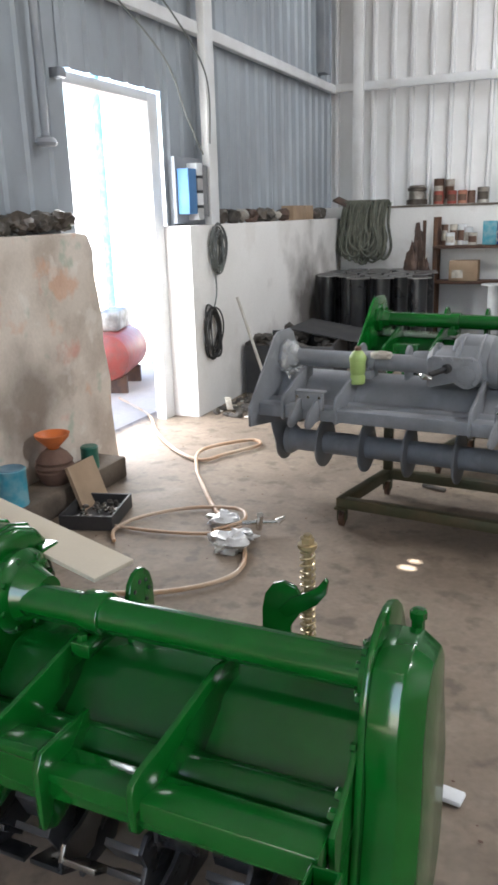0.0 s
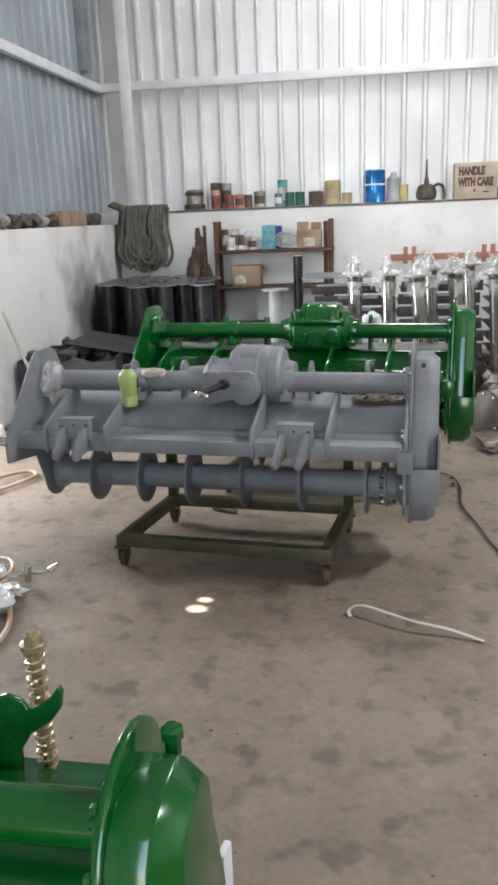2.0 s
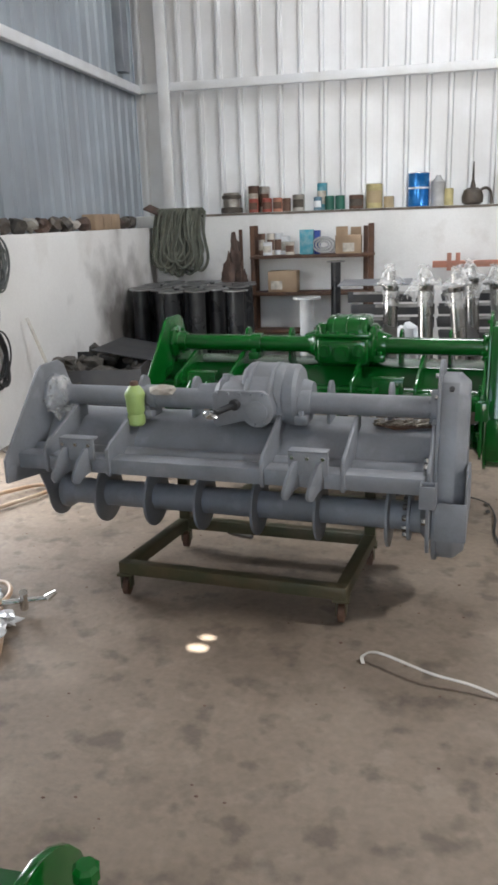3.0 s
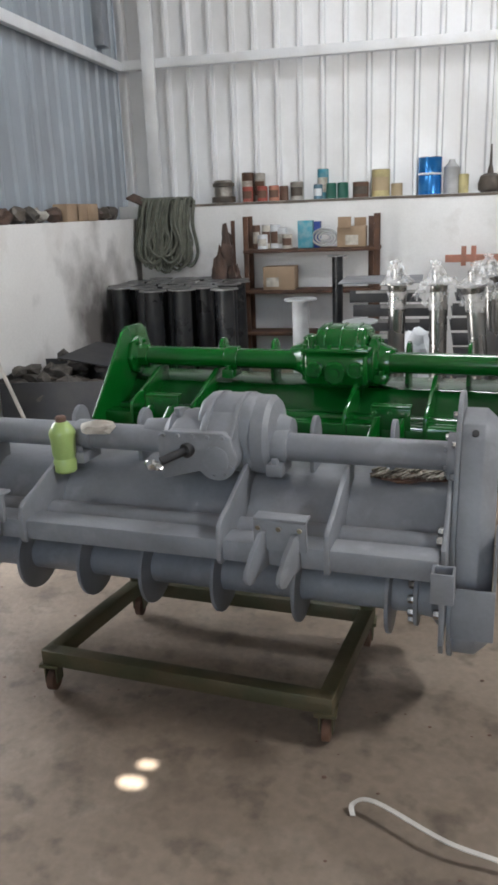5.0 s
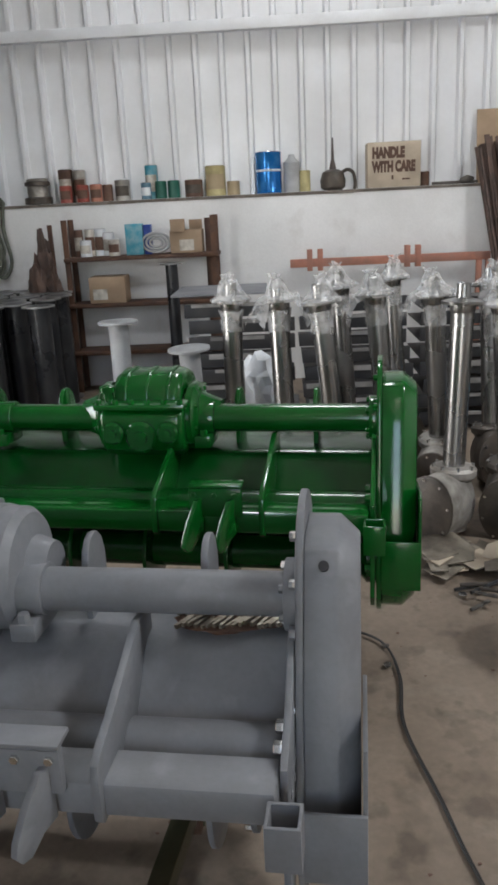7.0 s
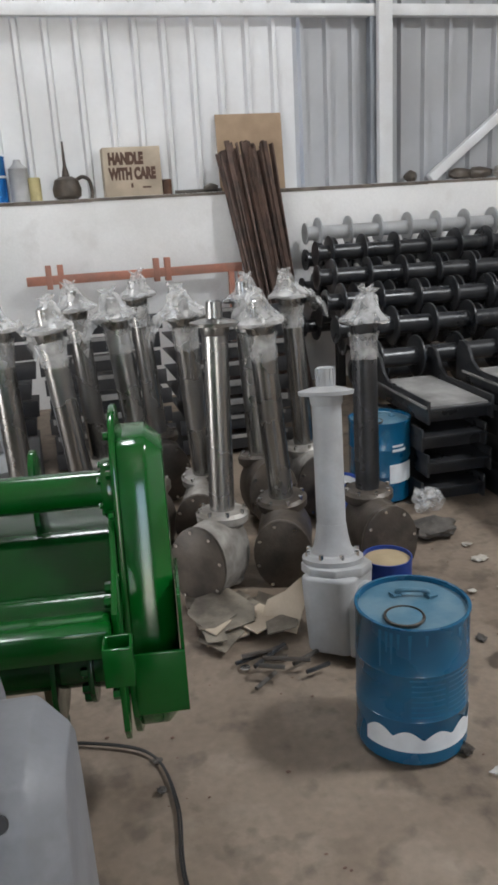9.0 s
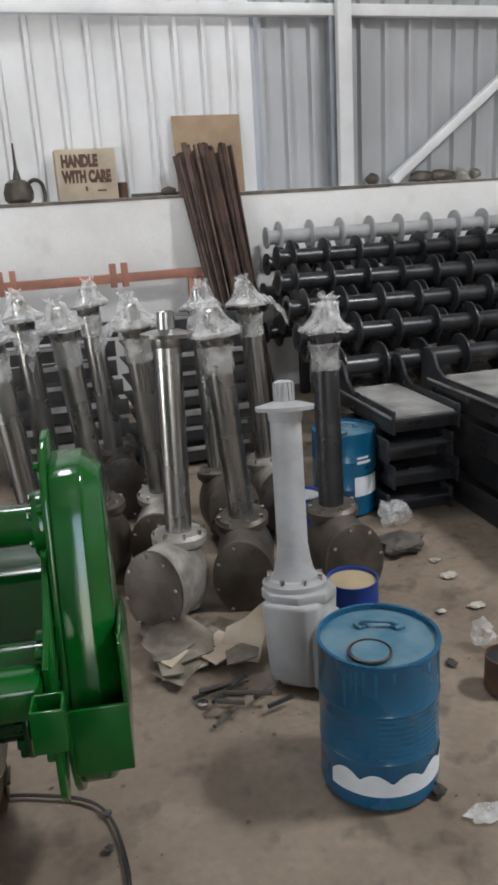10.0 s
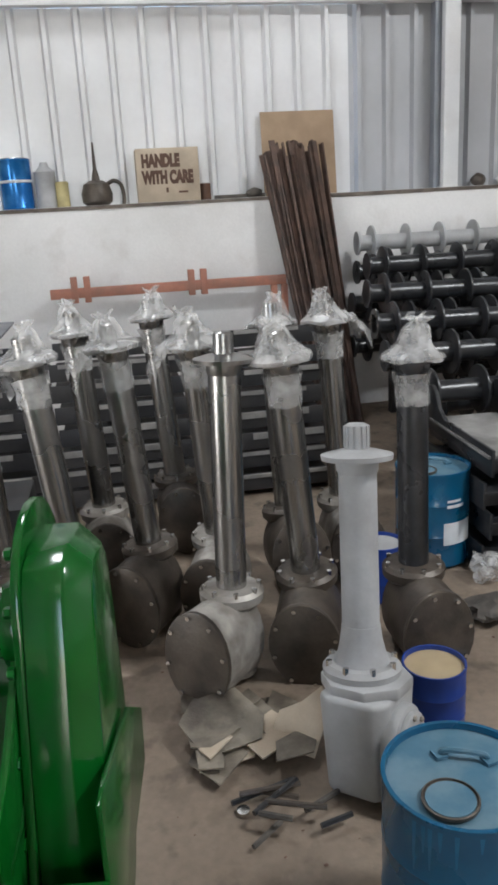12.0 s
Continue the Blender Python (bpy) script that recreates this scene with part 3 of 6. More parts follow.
def gearbox(root, gx, paint):
    primed = paint is PRIMER
    hump = [(-0.055, 0.665), (-0.06, 0.785), (-0.045, 0.828), (-0.005, 0.856), (0.07, 0.862), (0.13, 0.842), (0.165, 0.795), (0.175, 0.71), (0.13, 0.65), (0.0, 0.64)]
    body = part("gearbox", prism(B(), hump, "x", gx - (0.735 if primed else 0.765), gx - 0.56), paint, root, bevel=0.022, segs=3)
    if primed:
        x0, x1 = gx - 0.815, gx - 0.60
        bx, bz, br = gx - 0.648, 0.715, 0.055
        part("front_block", prism(B(), round_block(x0, x1, 0.656, 0.786, bx, bz, br), "y", -0.118, 0.03), paint, body, bevel=0.010, segs=3)
        cover = part("front_cover", prism(B(), round_block(x0 - 0.004, x1 + 0.004, 0.651, 0.791, bx, bz, br + 0.005), "y", -0.134, -0.118), paint, body, bevel=0.004)
        bm = B()
        lathe(bm, [(0.040, 0), (0.040, 0.006), (0.034, 0.009), (0.012, 0.009)], (bx, -0.134, bz), (bx, -9, bz), 24)
        part("bearing_cap", bm, paint, cover)
        for k in range(5):
            bolt(cover, (x0 + 0.014 + 0.044 * k, -0.134, 0.780), (0, -1, 0), 0.007, 0.007, paint, "")
        for t in (-20, -60, -100):
            bolt(cover, (bx + 0.049 * math.cos(radians(t)), -0.134, bz + 0.049 * math.sin(radians(t))), (0, -1, 0), 0.006, 0.006, paint, "")
        # cast arch from the cover over the hump, and the sloping shoulder beside it
        part("shoulder", prism(B(), [(-0.115, 0.765), (-0.06, 0.815), (-0.02, 0.84), (0.06, 0.845), (0.06, 0.70), (-0.115, 0.70)], "x", gx - 0.715, gx - 0.605), paint, body, bevel=0.014, segs=3)
        part("shoulder", prism(B(), [(-0.115, 0.772), (-0.05, 0.800), (0.03, 0.812), (0.11, 0.80), (0.12, 0.69), (-0.115, 0.69)], "x", gx - 0.806, gx - 0.70), paint, body, bevel=0.014, segs=3)
        for rx in (-0.695, -0.612):
            arch = [(-0.125, 0.762), (-0.062, 0.822), (-0.015, 0.858), (0.055, 0.868), (0.135, 0.850), (0.14, 0.835), (0.05, 0.848), (-0.01, 0.838), (-0.055, 0.803), (-0.115, 0.748)]
            part("cast_rib", prism(B(), arch, "x", gx + rx - 0.008, gx + rx + 0.008), paint, body, bevel=0.004)
        bm = B()
        lathe(bm, [(0.06, 0), (0.105, 0.004), (0.116, 0.014), (0.116, 0.050), (0.104, 0.064), (0.062, 0.074), (0.050, 0.110)], (gx - 0.585, 0.045, 0.745), (9, 0.045, 0.745), 32)
        part("bell_housing", bm, paint, body)
        bm = B()
        lathe(bm, [(0.086, 0), (0.086, 0.02), (0.05, 0.05), (0.046, 0.12)], (gx - 0.80, 0.02, 0.735), (-9, 0.02, 0.735), 26)
        part("bell_housing", bm, paint, body)
        bm = B()
        cyl(bm, (gx - 0.725, -0.12, 0.742), (gx - 0.735, -0.142, 0.738), 0.021, 18)
        cyl(bm, (gx - 0.73, -0.13, 0.740), (gx - 0.79, -0.186, 0.719), 0.012, 14)
        shaft = part("input_shaft", bm, BLACK_DULL, body, "oily input shaft")
        bm = B()
        crumple(bm, (gx - 0.808, -0.200, 0.713), (0.022, 0.015, 0.014), 3, 2)
        crumple(bm, (gx - 0.784, -0.206, 0.707), (0.012, 0.012, 0.010), 5, 2)
        part("taped_end", bm, BRIGHT, shaft, "end wrapped in shiny tape")
        bm = B()
        cyl(bm, (gx - 0.80, -0.02, 0.775), (gx - 0.80, -0.02, 0.82), 0.009, 10)
        cyl(bm, (gx - 0.80, -0.02, 0.81), (gx - 0.80, -0.02, 0.83), 0.014, 6)
        part("breather", bm, paint, body)
        return
    # painted gearbox: ribbed lid, bolted waist flange, bosses on the front and both sides
    part("lower_case", prism(B(), [(-0.10, 0.655), (-0.115, 0.70), (-0.11, 0.765), (-0.06, 0.785), (0.14, 0.785), (0.17, 0.70), (0.12, 0.635), (-0.06, 0.630)], "x", gx - 0.79, gx - 0.545), paint, body, bevel=0.018, segs=3)
    rim = part("lid_flange", box(B(), (gx - 0.80, -0.118, 0.775), (gx - 0.535, 0.17, 0.793)), paint, body, bevel=0.006)
    for k in range(6):
        bolt(rim, (gx - 0.785 + 0.047 * k, -0.104, 0.793), (0, 0, 1), 0.009, 0.012, paint, "")
    for k in range(3):
        for bx in (gx - 0.79, gx - 0.547):
            bolt(rim, (bx, -0.03 + 0.07 * k, 0.793), (0, 0, 1), 0.009, 0.012, paint, "")
    for rx in (-0.725, -0.662, -0.60):
        part("cooling_rib", prism(B(), [(-0.062, 0.785), (-0.047, 0.831), (-0.005, 0.861), (0.07, 0.867), (0.133, 0.847), (0.168, 0.795), (0.15, 0.79), (0.05, 0.83), (-0.04, 0.79)], "x", gx + rx - 0.006, gx + rx + 0.006), paint, body, bevel=0.003)
    for bx, bz, br, out in ((gx - 0.745, 0.712, 0.032, 0.014), (gx - 0.665, 0.70, 0.046, 0.008), (gx - 0.585, 0.715, 0.030, 0.016)):
        bm = B()
        lathe(bm, [(br, 0), (br, out), (br * 0.82, out + 0.007), (br * 0.45, out + 0.007), (br * 0.42, out + 0.016), (br * 0.1, out + 0.017)], (bx, -0.112, bz), (bx, -9, bz), 22)
        boss = part("boss", bm, paint, body)
        for k in range(4):
            t = radians(45 + 90 * k)
            bolt(boss, (bx + br * 0.86 * math.cos(t), -0.112 - out, bz + br * 0.86 * math.sin(t)), (0, -1, 0), 0.006, 0.008, paint, "")
    for sx, way in ((gx - 0.548, 1), (gx - 0.785, -1)):
        bm = B()
        lathe(bm, [(0.098, 0), (0.100, 0.018), (0.090, 0.028), (0.070, 0.034), (0.058, 0.058), (0.046, 0.09)], (sx, 0.02, 0.728), (sx + way, 0.02, 0.728), 28)
        bell = part("bell_housing", bm, paint, body)
        for k in range(8):
            t = 2 * math.pi * k / 8 + 0.2
            bolt(bell, (sx + way * 0.02, 0.02 + 0.084 * math.cos(t), 0.728 + 0.084 * math.sin(t)), (way, 0, 0), 0.008, 0.014, paint, "")
    bm = B()
    lathe(bm, [(0.014, 0), (0.014, 0.03), (0.022, 0.032), (0.022, 0.048), (0.010, 0.054)], (gx - 0.772, -0.06, 0.785), (gx - 0.772, -0.06, 9), 12)
    part("filler_cap", bm, paint, body)


def tiller(name, label, at, paint, deck_paint, rotor_paint, width=1.58, gx=0.0, ribs=(-0.30, -0.585, -1.18, -1.44), hitches=(-0.415, -1.30), clamps=(-0.50, -1.12), shielded=True, discs=6, reach=0.0, head=(0.075, 0.735), lugs=(-0.17, -0.40, -0.95, -1.18), beam_end=0.0, skew=0.0):
    W = width
    hardware = BRIGHT if paint is PRIMER else paint
    dy, dz = head[0] - 0.075, head[1] - 0.735
    root = thing(name, label, "rotary tiller", at)
    # right end: flange plate, chain case, shield, box socket
    flange = part("end_plate", prism(B(), stadium(head, 0.15, (0.0, 0.34), 0.185), "x", -0.014, 0.0), paint, root, bevel=0.003)
    line = [(y + dy, z + dz) if z > 0.6 else (y, z) for y, z in case_outline()]
    bm = B()
    rings = [[bm.verts.new((x, 0.03 + (y - 0.03) * ky, 0.48 + (z - 0.48) * kz)) for y, z in line] for x, ky, kz in ((0.0, 1, 1), (0.058, 1, 1), (0.094, 0.74, 0.92))]
    for a, b in zip(rings, rings[1:]):
        for k in range(len(line)):
            bm.faces.new((a[k], a[(k + 1) % len(line)], b[(k + 1) % len(line)], b[k]))
    bm.faces.new(rings[0][::-1])
    bm.faces.new(rings[-1])
    case = part("chain_case", bm, paint, root, bevel=0.004)
    # no real hole: a black disc paints the shaded inside of the filler
    cyl_bm = B()
    cyl(cyl_bm, (0.034, dy - 0.046, dz + 0.80), (0.034, dy - 0.056, dz + 0.808), 0.009, 14)
    if paint is PRIMER:
        part("filler_hole_shade", cyl_bm, BLACK_DULL, case, "black disc standing in for the filler hole's shade")
    bm = B()
    box(bm, (0.0, -0.205, 0.30), (0.105, -0.197, 0.44))
    prism(bm, [(-0.197, 0.30), (0.22, 0.30), (0.24, 0.40), (0.10, 0.50), (-0.14, 0.56), (-0.197, 0.56)], "x", 0.097, 0.105)
    if shielded:
        part("shield", bm, paint, root, bevel=0.002)
    bm = B()
    outer, inner = ((-0.042, -0.350), (0.012, -0.350), (0.012, -0.296), (-0.042, -0.296)), ((-0.036, -0.344), (0.006, -0.344), (0.006, -0.302), (-0.036, -0.302))
    ring = [[bm.verts.new((x, y, z)) for x, y in pts] for pts, z in ((outer, 0.468), (outer, 0.546), (inner, 0.546), (inner, 0.474))]
    for p, q in zip(ring, ring[1:]):
        for k in range(4):
            bm.faces.new((p[k], p[(k + 1) % 4], q[(k + 1) % 4], q[k]))
    bm.faces.new(ring[0][::-1])
    bm.faces.new(ring[-1])
    part("box_socket", bm, paint, root, bevel=0.002)
    part("side_rib", prism(B(), [(-0.05, 0.70), (0.05, 0.70), (0.02, 0.58), (-0.14, 0.32), (-0.22, 0.26), (-0.25, 0.30), (-0.25, 0.56), (-0.16, 0.60)], "x", -0.028, -0.016), paint, root, bevel=0.002)
    for k, (y, z) in enumerate(((-0.02, 0.85), (-0.06, 0.78), (-0.085, 0.70), (-0.12, 0.58), (-0.15, 0.47))):
        bolt(flange, (-0.014, y + dy * (z > 0.6), z + dz * (z > 0.6) - 0.006), (-1, 0, 0), 0.009, 0.010, hardware if k in (0, 1, 3) else paint)
    for y, z in ((-0.205, 0.565), (-0.165, 0.575), (-0.235, 0.38)):
        bolt(flange, (-0.028, y, z), (-1, 0, 0), 0.012, 0.014, hardware)
    # main tube with flanges and clamps
    tube = B()
    cyl(tube, (-W + 0.02, 0, 0.725), (-0.012, 0, 0.725), 0.040, 26)
    main = part("main_tube", tube, paint, root)
    bm = B()
    cyl(bm, (-0.036, 0, 0.725), (-0.012, 0, 0.725), 0.064, 22)
    part("tube_flange", bm, paint, main, bevel=0.002)
    for k in range(6):
        t = 2 * math.pi * k / 6 + 0.4
        bolt(main, (-0.036, 0.052 * math.cos(t), 0.725 + 0.052 * math.sin(t)), (-1, 0, 0), 0.008, 0.008, hardware if k in (1, 4) else paint, "")
    for cx in clamps:
        bm = B()
        cyl(bm, (cx - 0.028, 0, 0.725), (cx + 0.028, 0, 0.725), 0.049, 22)
        box(bm, (cx - 0.024, -0.075, 0.655), (cx + 0.024, 0.03, 0.69))
        part("clamp", bm, paint, main, bevel=0.004)
        bolt(main, (cx, -0.06, 0.69), (0, 0, 1), 0.012, 0.016, paint, "")
    gearbox(root, gx, paint)
    # deck, front beam, ribs, brackets
    line = [(0.315, 0.45), (0.30, 0.53), (0.26, 0.60), (0.16, 0.638), (0.0, 0.632), (-0.03, 0.618), (-0.10, 0.542), (-0.15, 0.50), (-0.215 - reach, 0.487)]
    part("deck", prism(B(), line + [(y - 0.002, z - 0.008) for y, z in line[::-1]], "x", -W + 0.012, -0.014), deck_paint, root)
    bm = B()
    cyl(bm, (-W + 0.014, -0.148, 0.512), (-0.016, -0.148, 0.512), 0.046, 26)
    part("deck_roll", bm, deck_paint, root)
    beam = part("front_beam", box(B(), (-beam_end or -W - 0.03, -0.292 - reach, 0.492), (-0.03, -0.208 - reach, 0.552)), paint, root, bevel=0.008)
    bm = B()
    box(bm, (-beam_end or -W + 0.06, -0.208 - reach, 0.50), (-0.10, -0.195 - reach, 0.516))
    part("weld_strip", bm, deck_paint, beam)
    for rx in ribs:
        bm = prism(B(), [(y - reach if y < -0.2 else y, z) for y, z in ((0.03, 0.68), (-0.045, 0.69), (-0.225, 0.622), (-0.28, 0.606), (-0.302, 0.592), (-0.308, 0.57), (-0.308, 0.497), (-0.298, 0.486), (-0.20, 0.484), (-0.13, 0.50), (-0.03, 0.59), (0.03, 0.605))], "x", rx - 0.007, rx + 0.007)
        for v in bm.verts:
            v.co.x += skew * min(0.0, v.co.y) / 0.3
        part("rib", bm, paint, root, bevel=0.002)
    for bx in hitches:
        bm = B()
        box(bm, (bx - 0.072, -0.310 - reach, 0.545), (bx + 0.066, -0.294 - reach, 0.622))
        box(bm, (bx - 0.072, -0.310 - reach, 0.622), (bx + 0.066, -0.262 - reach, 0.631))
        bracket = part("hitch_bracket", bm, paint, root, bevel=0.002)
        for lx in (bx - 0.045, bx + 0.04):
            m = Matrix.Translation((lx, -0.31 - reach, 0.6)) @ Matrix.Rotation(radians(-24), 4, "Z") @ Matrix.Translation((-lx, 0.31 + reach, -0.6))
            bm = prism(B(), [(y - reach, z) for y, z in ((-0.300, 0.598), (-0.325, 0.592), (-0.358, 0.550), (-0.382, 0.507), (-0.386, 0.488), (-0.376, 0.472), (-0.358, 0.470), (-0.330, 0.492), (-0.300, 0.500))], "x", lx - 0.007, lx + 0.007)
            bm.transform(m)
            part("lug", bm, paint, bracket, bevel=0.0015)
        for k in range(3):
            bolt(bracket, (bx - 0.058 + 0.054 * k, -0.310 - reach, 0.606), (0, -1, 0), 0.008, 0.006, hardware)
    # rear lugs
    for lx in lugs:
        part("rear_lug", prism(B(), [(0.05, 0.59), (0.048, 0.735), (0.06, 0.77), (0.08, 0.788), (0.10, 0.793), (0.12, 0.788), (0.14, 0.77), (0.152, 0.735), (0.15, 0.57)], "x", lx - 0.028, lx - 0.014), paint, root, bevel=0.003)
    # rotor
    bm = B()
    cyl(bm, (-W + 0.03, 0.03, 0.295), (-0.01, 0.03, 0.295), 0.055, 24)
    rotor = part("rotor_tube", bm, rotor_paint, root)
    for x in (-0.182, -0.45, -0.70, -0.935, -1.15, -1.37, -1.6, -1.83)[:discs]:
        bm = B()
        cyl(bm, (x - 0.006, 0.03, 0.295), (x + 0.006, 0.03, 0.295), 0.124 if shielded else 0.088, 28)
        part("disc", bm, rotor_paint, rotor, bevel=0.002)
    if not shielded:
        for k in range(discs):
            for q in range(8):
                side = 1 if q % 2 else -1
                t, x = radians((168, 200, 132, 150, 185, 118, 215, 232)[q] + 9 * ((k * 5) % 3) - 6), -0.19 - 0.23 * k + 0.012 * side
                m = Matrix.Translation((x, 0.03, 0.295)) @ Matrix.Rotation(t, 4, "X")
                bm = B()
                prism(bm, [(0.05, -0.040), (0.16, -0.050), (0.215, -0.070), (0.243, -0.045), (0.222, 0.018), (0.16, 0.045), (0.05, 0.040)], "x", -0.005, 0.005)
                lo, hi = (0.005, 0.085) if side > 0 else (-0.085, -0.005)
                prism(bm, [(0.196, 0.020), (0.204, 0.024), (0.243, -0.040), (0.234, -0.052)], "x", lo, hi)
                bm.transform(m)
                part("blade", bm, (BLACK, BLACK, BLACK, STEEL)[(k + q) % 4], rotor, "curved steel tilling blade", 0.001)
    bm = B()
    lathe(bm, [(0.085, 0), (0.085, 0.03), (0.062, 0.05), (0.058, 0.10)], (-0.014, 0.03, 0.295), (-2, 0.03, 0.295), 24)
    part("rotor_hub", bm, rotor_paint, rotor)
    bm = B()
    cyl(bm, (-0.112, 0.03, 0.295), (-0.100, 0.03, 0.295), 0.092, 28)
    hub_disc = part("hub_flange", bm, rotor_paint, rotor, bevel=0.002)
    for k in range(6):
        t = radians(180 + 46 - 30 * k)
        bolt(hub_disc, (-0.112, 0.03 + 0.078 * math.cos(t), 0.295 + 0.078 * math.sin(t)), (-1, 0, 0), 0.012, 0.016, hardware)
    # left end
    left = part("end_plate", prism(B(), [(-0.375, 0.455), (-0.375, 0.545), (-0.10, 0.835), (-0.06, 0.855), (0.06, 0.855), (0.10, 0.83), (0.23, 0.55), (0.29, 0.40), (0.29, 0.36)], "x", -W - 0.002, -W + 0.012), paint, root, bevel=0.003)
    part("lower_plate", prism(B(), stadium((0.02, 0.42), 0.16, (0.03, 0.30), 0.115), "x", -W - 0.012, -W - 0.003), paint, left, bevel=0.003)
    bm = B()
    lathe(bm, [(0.075, 0), (0.075, 0.022), (0.06, 0.045), (0.045, 0.09)], (-W + 0.012, 0.03, 0.295), (2, 0.03, 0.295), 20)
    part("bearing_hub", bm, paint, left)
    bm = B()
    lathe(bm, [(0.085, 0), (0.085, 0.018), (0.052, 0.03), (0.05, 0.07)], (-W + 0.012, 0, 0.725), (2, 0, 0.725), 8)
    part("tube_hub", bm, paint, left, bevel=0.003)
    for k in range(6):
        t = 2 * math.pi * k / 6
        bolt(left, (-W + 0.032, 0.066 * math.cos(t), 0.725 + 0.066 * math.sin(t)), (1, 0, 0), 0.008, 0.014, hardware)
    return root


grey = tiller("rotary_tiller", "rotary tiller in matt grey primer standing on a wheeled trolley", pose(-0.473, 3.205, 0, 0, 0, -5.5), PRIMER, PRIMER, PRIMER)
green_far = tiller("rotary_tiller", "freshly painted gloss green rotary tiller standing behind the grey one", pose(-0.235, 4.08, 0.072, 0, 0, -7.5), GREEN, GREEN_SHADED, GREEN_SHADED)
green_near = tiller("rotary_tiller", "gloss green rotary tiller on the floor with a rear spring", pose(-0.97, 1.040, -0.152, 0, 0, -1.0), GREEN, GREEN_SHADED, BLACK, 2.1, -0.33, (-0.32, -0.66, -0.86, -1.5, -1.9), (-1.7,), (-0.64, -1.35), False, 8, 0.0, (0.02, 0.70), (-0.575, -1.2, -1.7), 0.62, 0.055)

# what only one of the tillers has
bm = B()
crumple(bm, (-1.53, -0.01, 0.715), (0.045, 0.085, 0.085), 2, 3, 0.4)
part("plastic_wrap", bm, FILM, grey, "crumpled clear film over the hub")
def rear_spring(root):
    x, y = -0.238, 0.235
    bm = B()
    cyl(bm, (x, y, 0.30), (x, y, 0.875), 0.009, 12)
    lathe(bm, [(0.020, 0), (0.022, 0.003), (0.022, 0.010), (0.012, 0.012)], (x, y, 0.842), (x, y, 2), 16)
    lathe(bm, [(0.016, 0), (0.016, 0.014)], (x, y, 0.854), (x, y, 2), 6)
    rod = part("spring_rod", bm, ZINC, root, "yellow zinc threaded rod")
    pts = [(x + 0.0155 * math.cos(t), y + 0.0155 * math.sin(t), 0.47 + 0.37 * t / (2 * math.pi * 23)) for t in (2 * math.pi * k / 12 for k in range(12 * 23 + 1))]
    part("spring", sweep(B(), pts, 0.0031, 6), ZINC, rod, "yellow zinc coil spring")
    lug = [(-0.100, 0.50), (-0.100, 0.66), (-0.092, 0.70), (-0.072, 0.728), (-0.045, 0.738), (-0.018, 0.728), (-0.002, 0.70), (-0.006, 0.668), (-0.030, 0.63), (-0.040, 0.50)]
    part("spring_lug", prism(B(), [(x + p, q + 0.03) for p, q in lug], "y", y - 0.032, y - 0.020), GREEN, root, bevel=0.003)
    leaf = [(-0.050, 0.655), (-0.018, 0.690), (0.016, 0.708), (0.045, 0.728), (0.062, 0.752), (0.069, 0.742), (0.064, 0.712), (0.044, 0.684), (0.010, 0.660), (-0.030, 0.638)]
    bm = prism(B(), [(x + p - 0.010, q + 0.042) for p, q in leaf], "y", y - 0.036, y - 0.024)
    part("spring_seat", bm, GREEN, root, bevel=0.003)
    part("hood_rear", prism(B(), [(0.28, 0.44), (0.30, 0.44), (0.31, 0.20), (0.29, 0.20)], "x", -1.5, -0.05), GREEN_SHADED, root)


rear_spring(green_near)


def hitch_box(root):
    """Box-shaped hitch mount welded on where the front beam stops."""
    x0, x1 = -0.86, -0.575
    mount = part("hitch_mount", box(B(), (x0, -0.30, 0.49), (x1, -0.21, 0.575)), GREEN, root, bevel=0.006)
    for x in (x0, -0.715, x1):
        part("mount_plate", prism(B(), [(-0.15, 0.60), (-0.30, 0.60), (-0.318, 0.57), (-0.318, 0.44), (-0.28, 0.42), (-0.20, 0.45), (-0.15, 0.50)], "x", x - 0.007, x + 0.007), GREEN, mount, bevel=0.003)
    part("rim", box(B(), (x0 + 0.008, -0.31, 0.585), (x1 - 0.008, -0.29, 0.603)), GREEN, mount, bevel=0.003)
    for x, y in ((x1 - 0.03, -0.27), (x1 + 0.02, -0.25), (-0.75, -0.27)):
        bolt(mount, (x, y, 0.49), (0, 0, -1), 0.013, 0.03, BRIGHT)
    # raised black studs paint the shade of the lug's bolt holes
    for k in range(7):
        t = 2 * math.pi * k / 7
        bolt(root, (-0.589, 0.10 + 0.030 * math.cos(t), 0.735 + 0.030 * math.sin(t)), (1, 0, 0), 0.005, 0.003, BLACK_DULL, "black stud standing in for a bolt hole's shade")


hitch_box(green_near)
bm = B()
lathe(bm, [(0.013, 0), (0.013, 0.024), (0.017, 0.026), (0.017, 0.040), (0.012, 0.045), (0.004, 0.046)], (0.04, 0.085, 0.778), (0.04, 0.085, 9), 8)
part("lifting_eye", bm, GREEN, green_near)


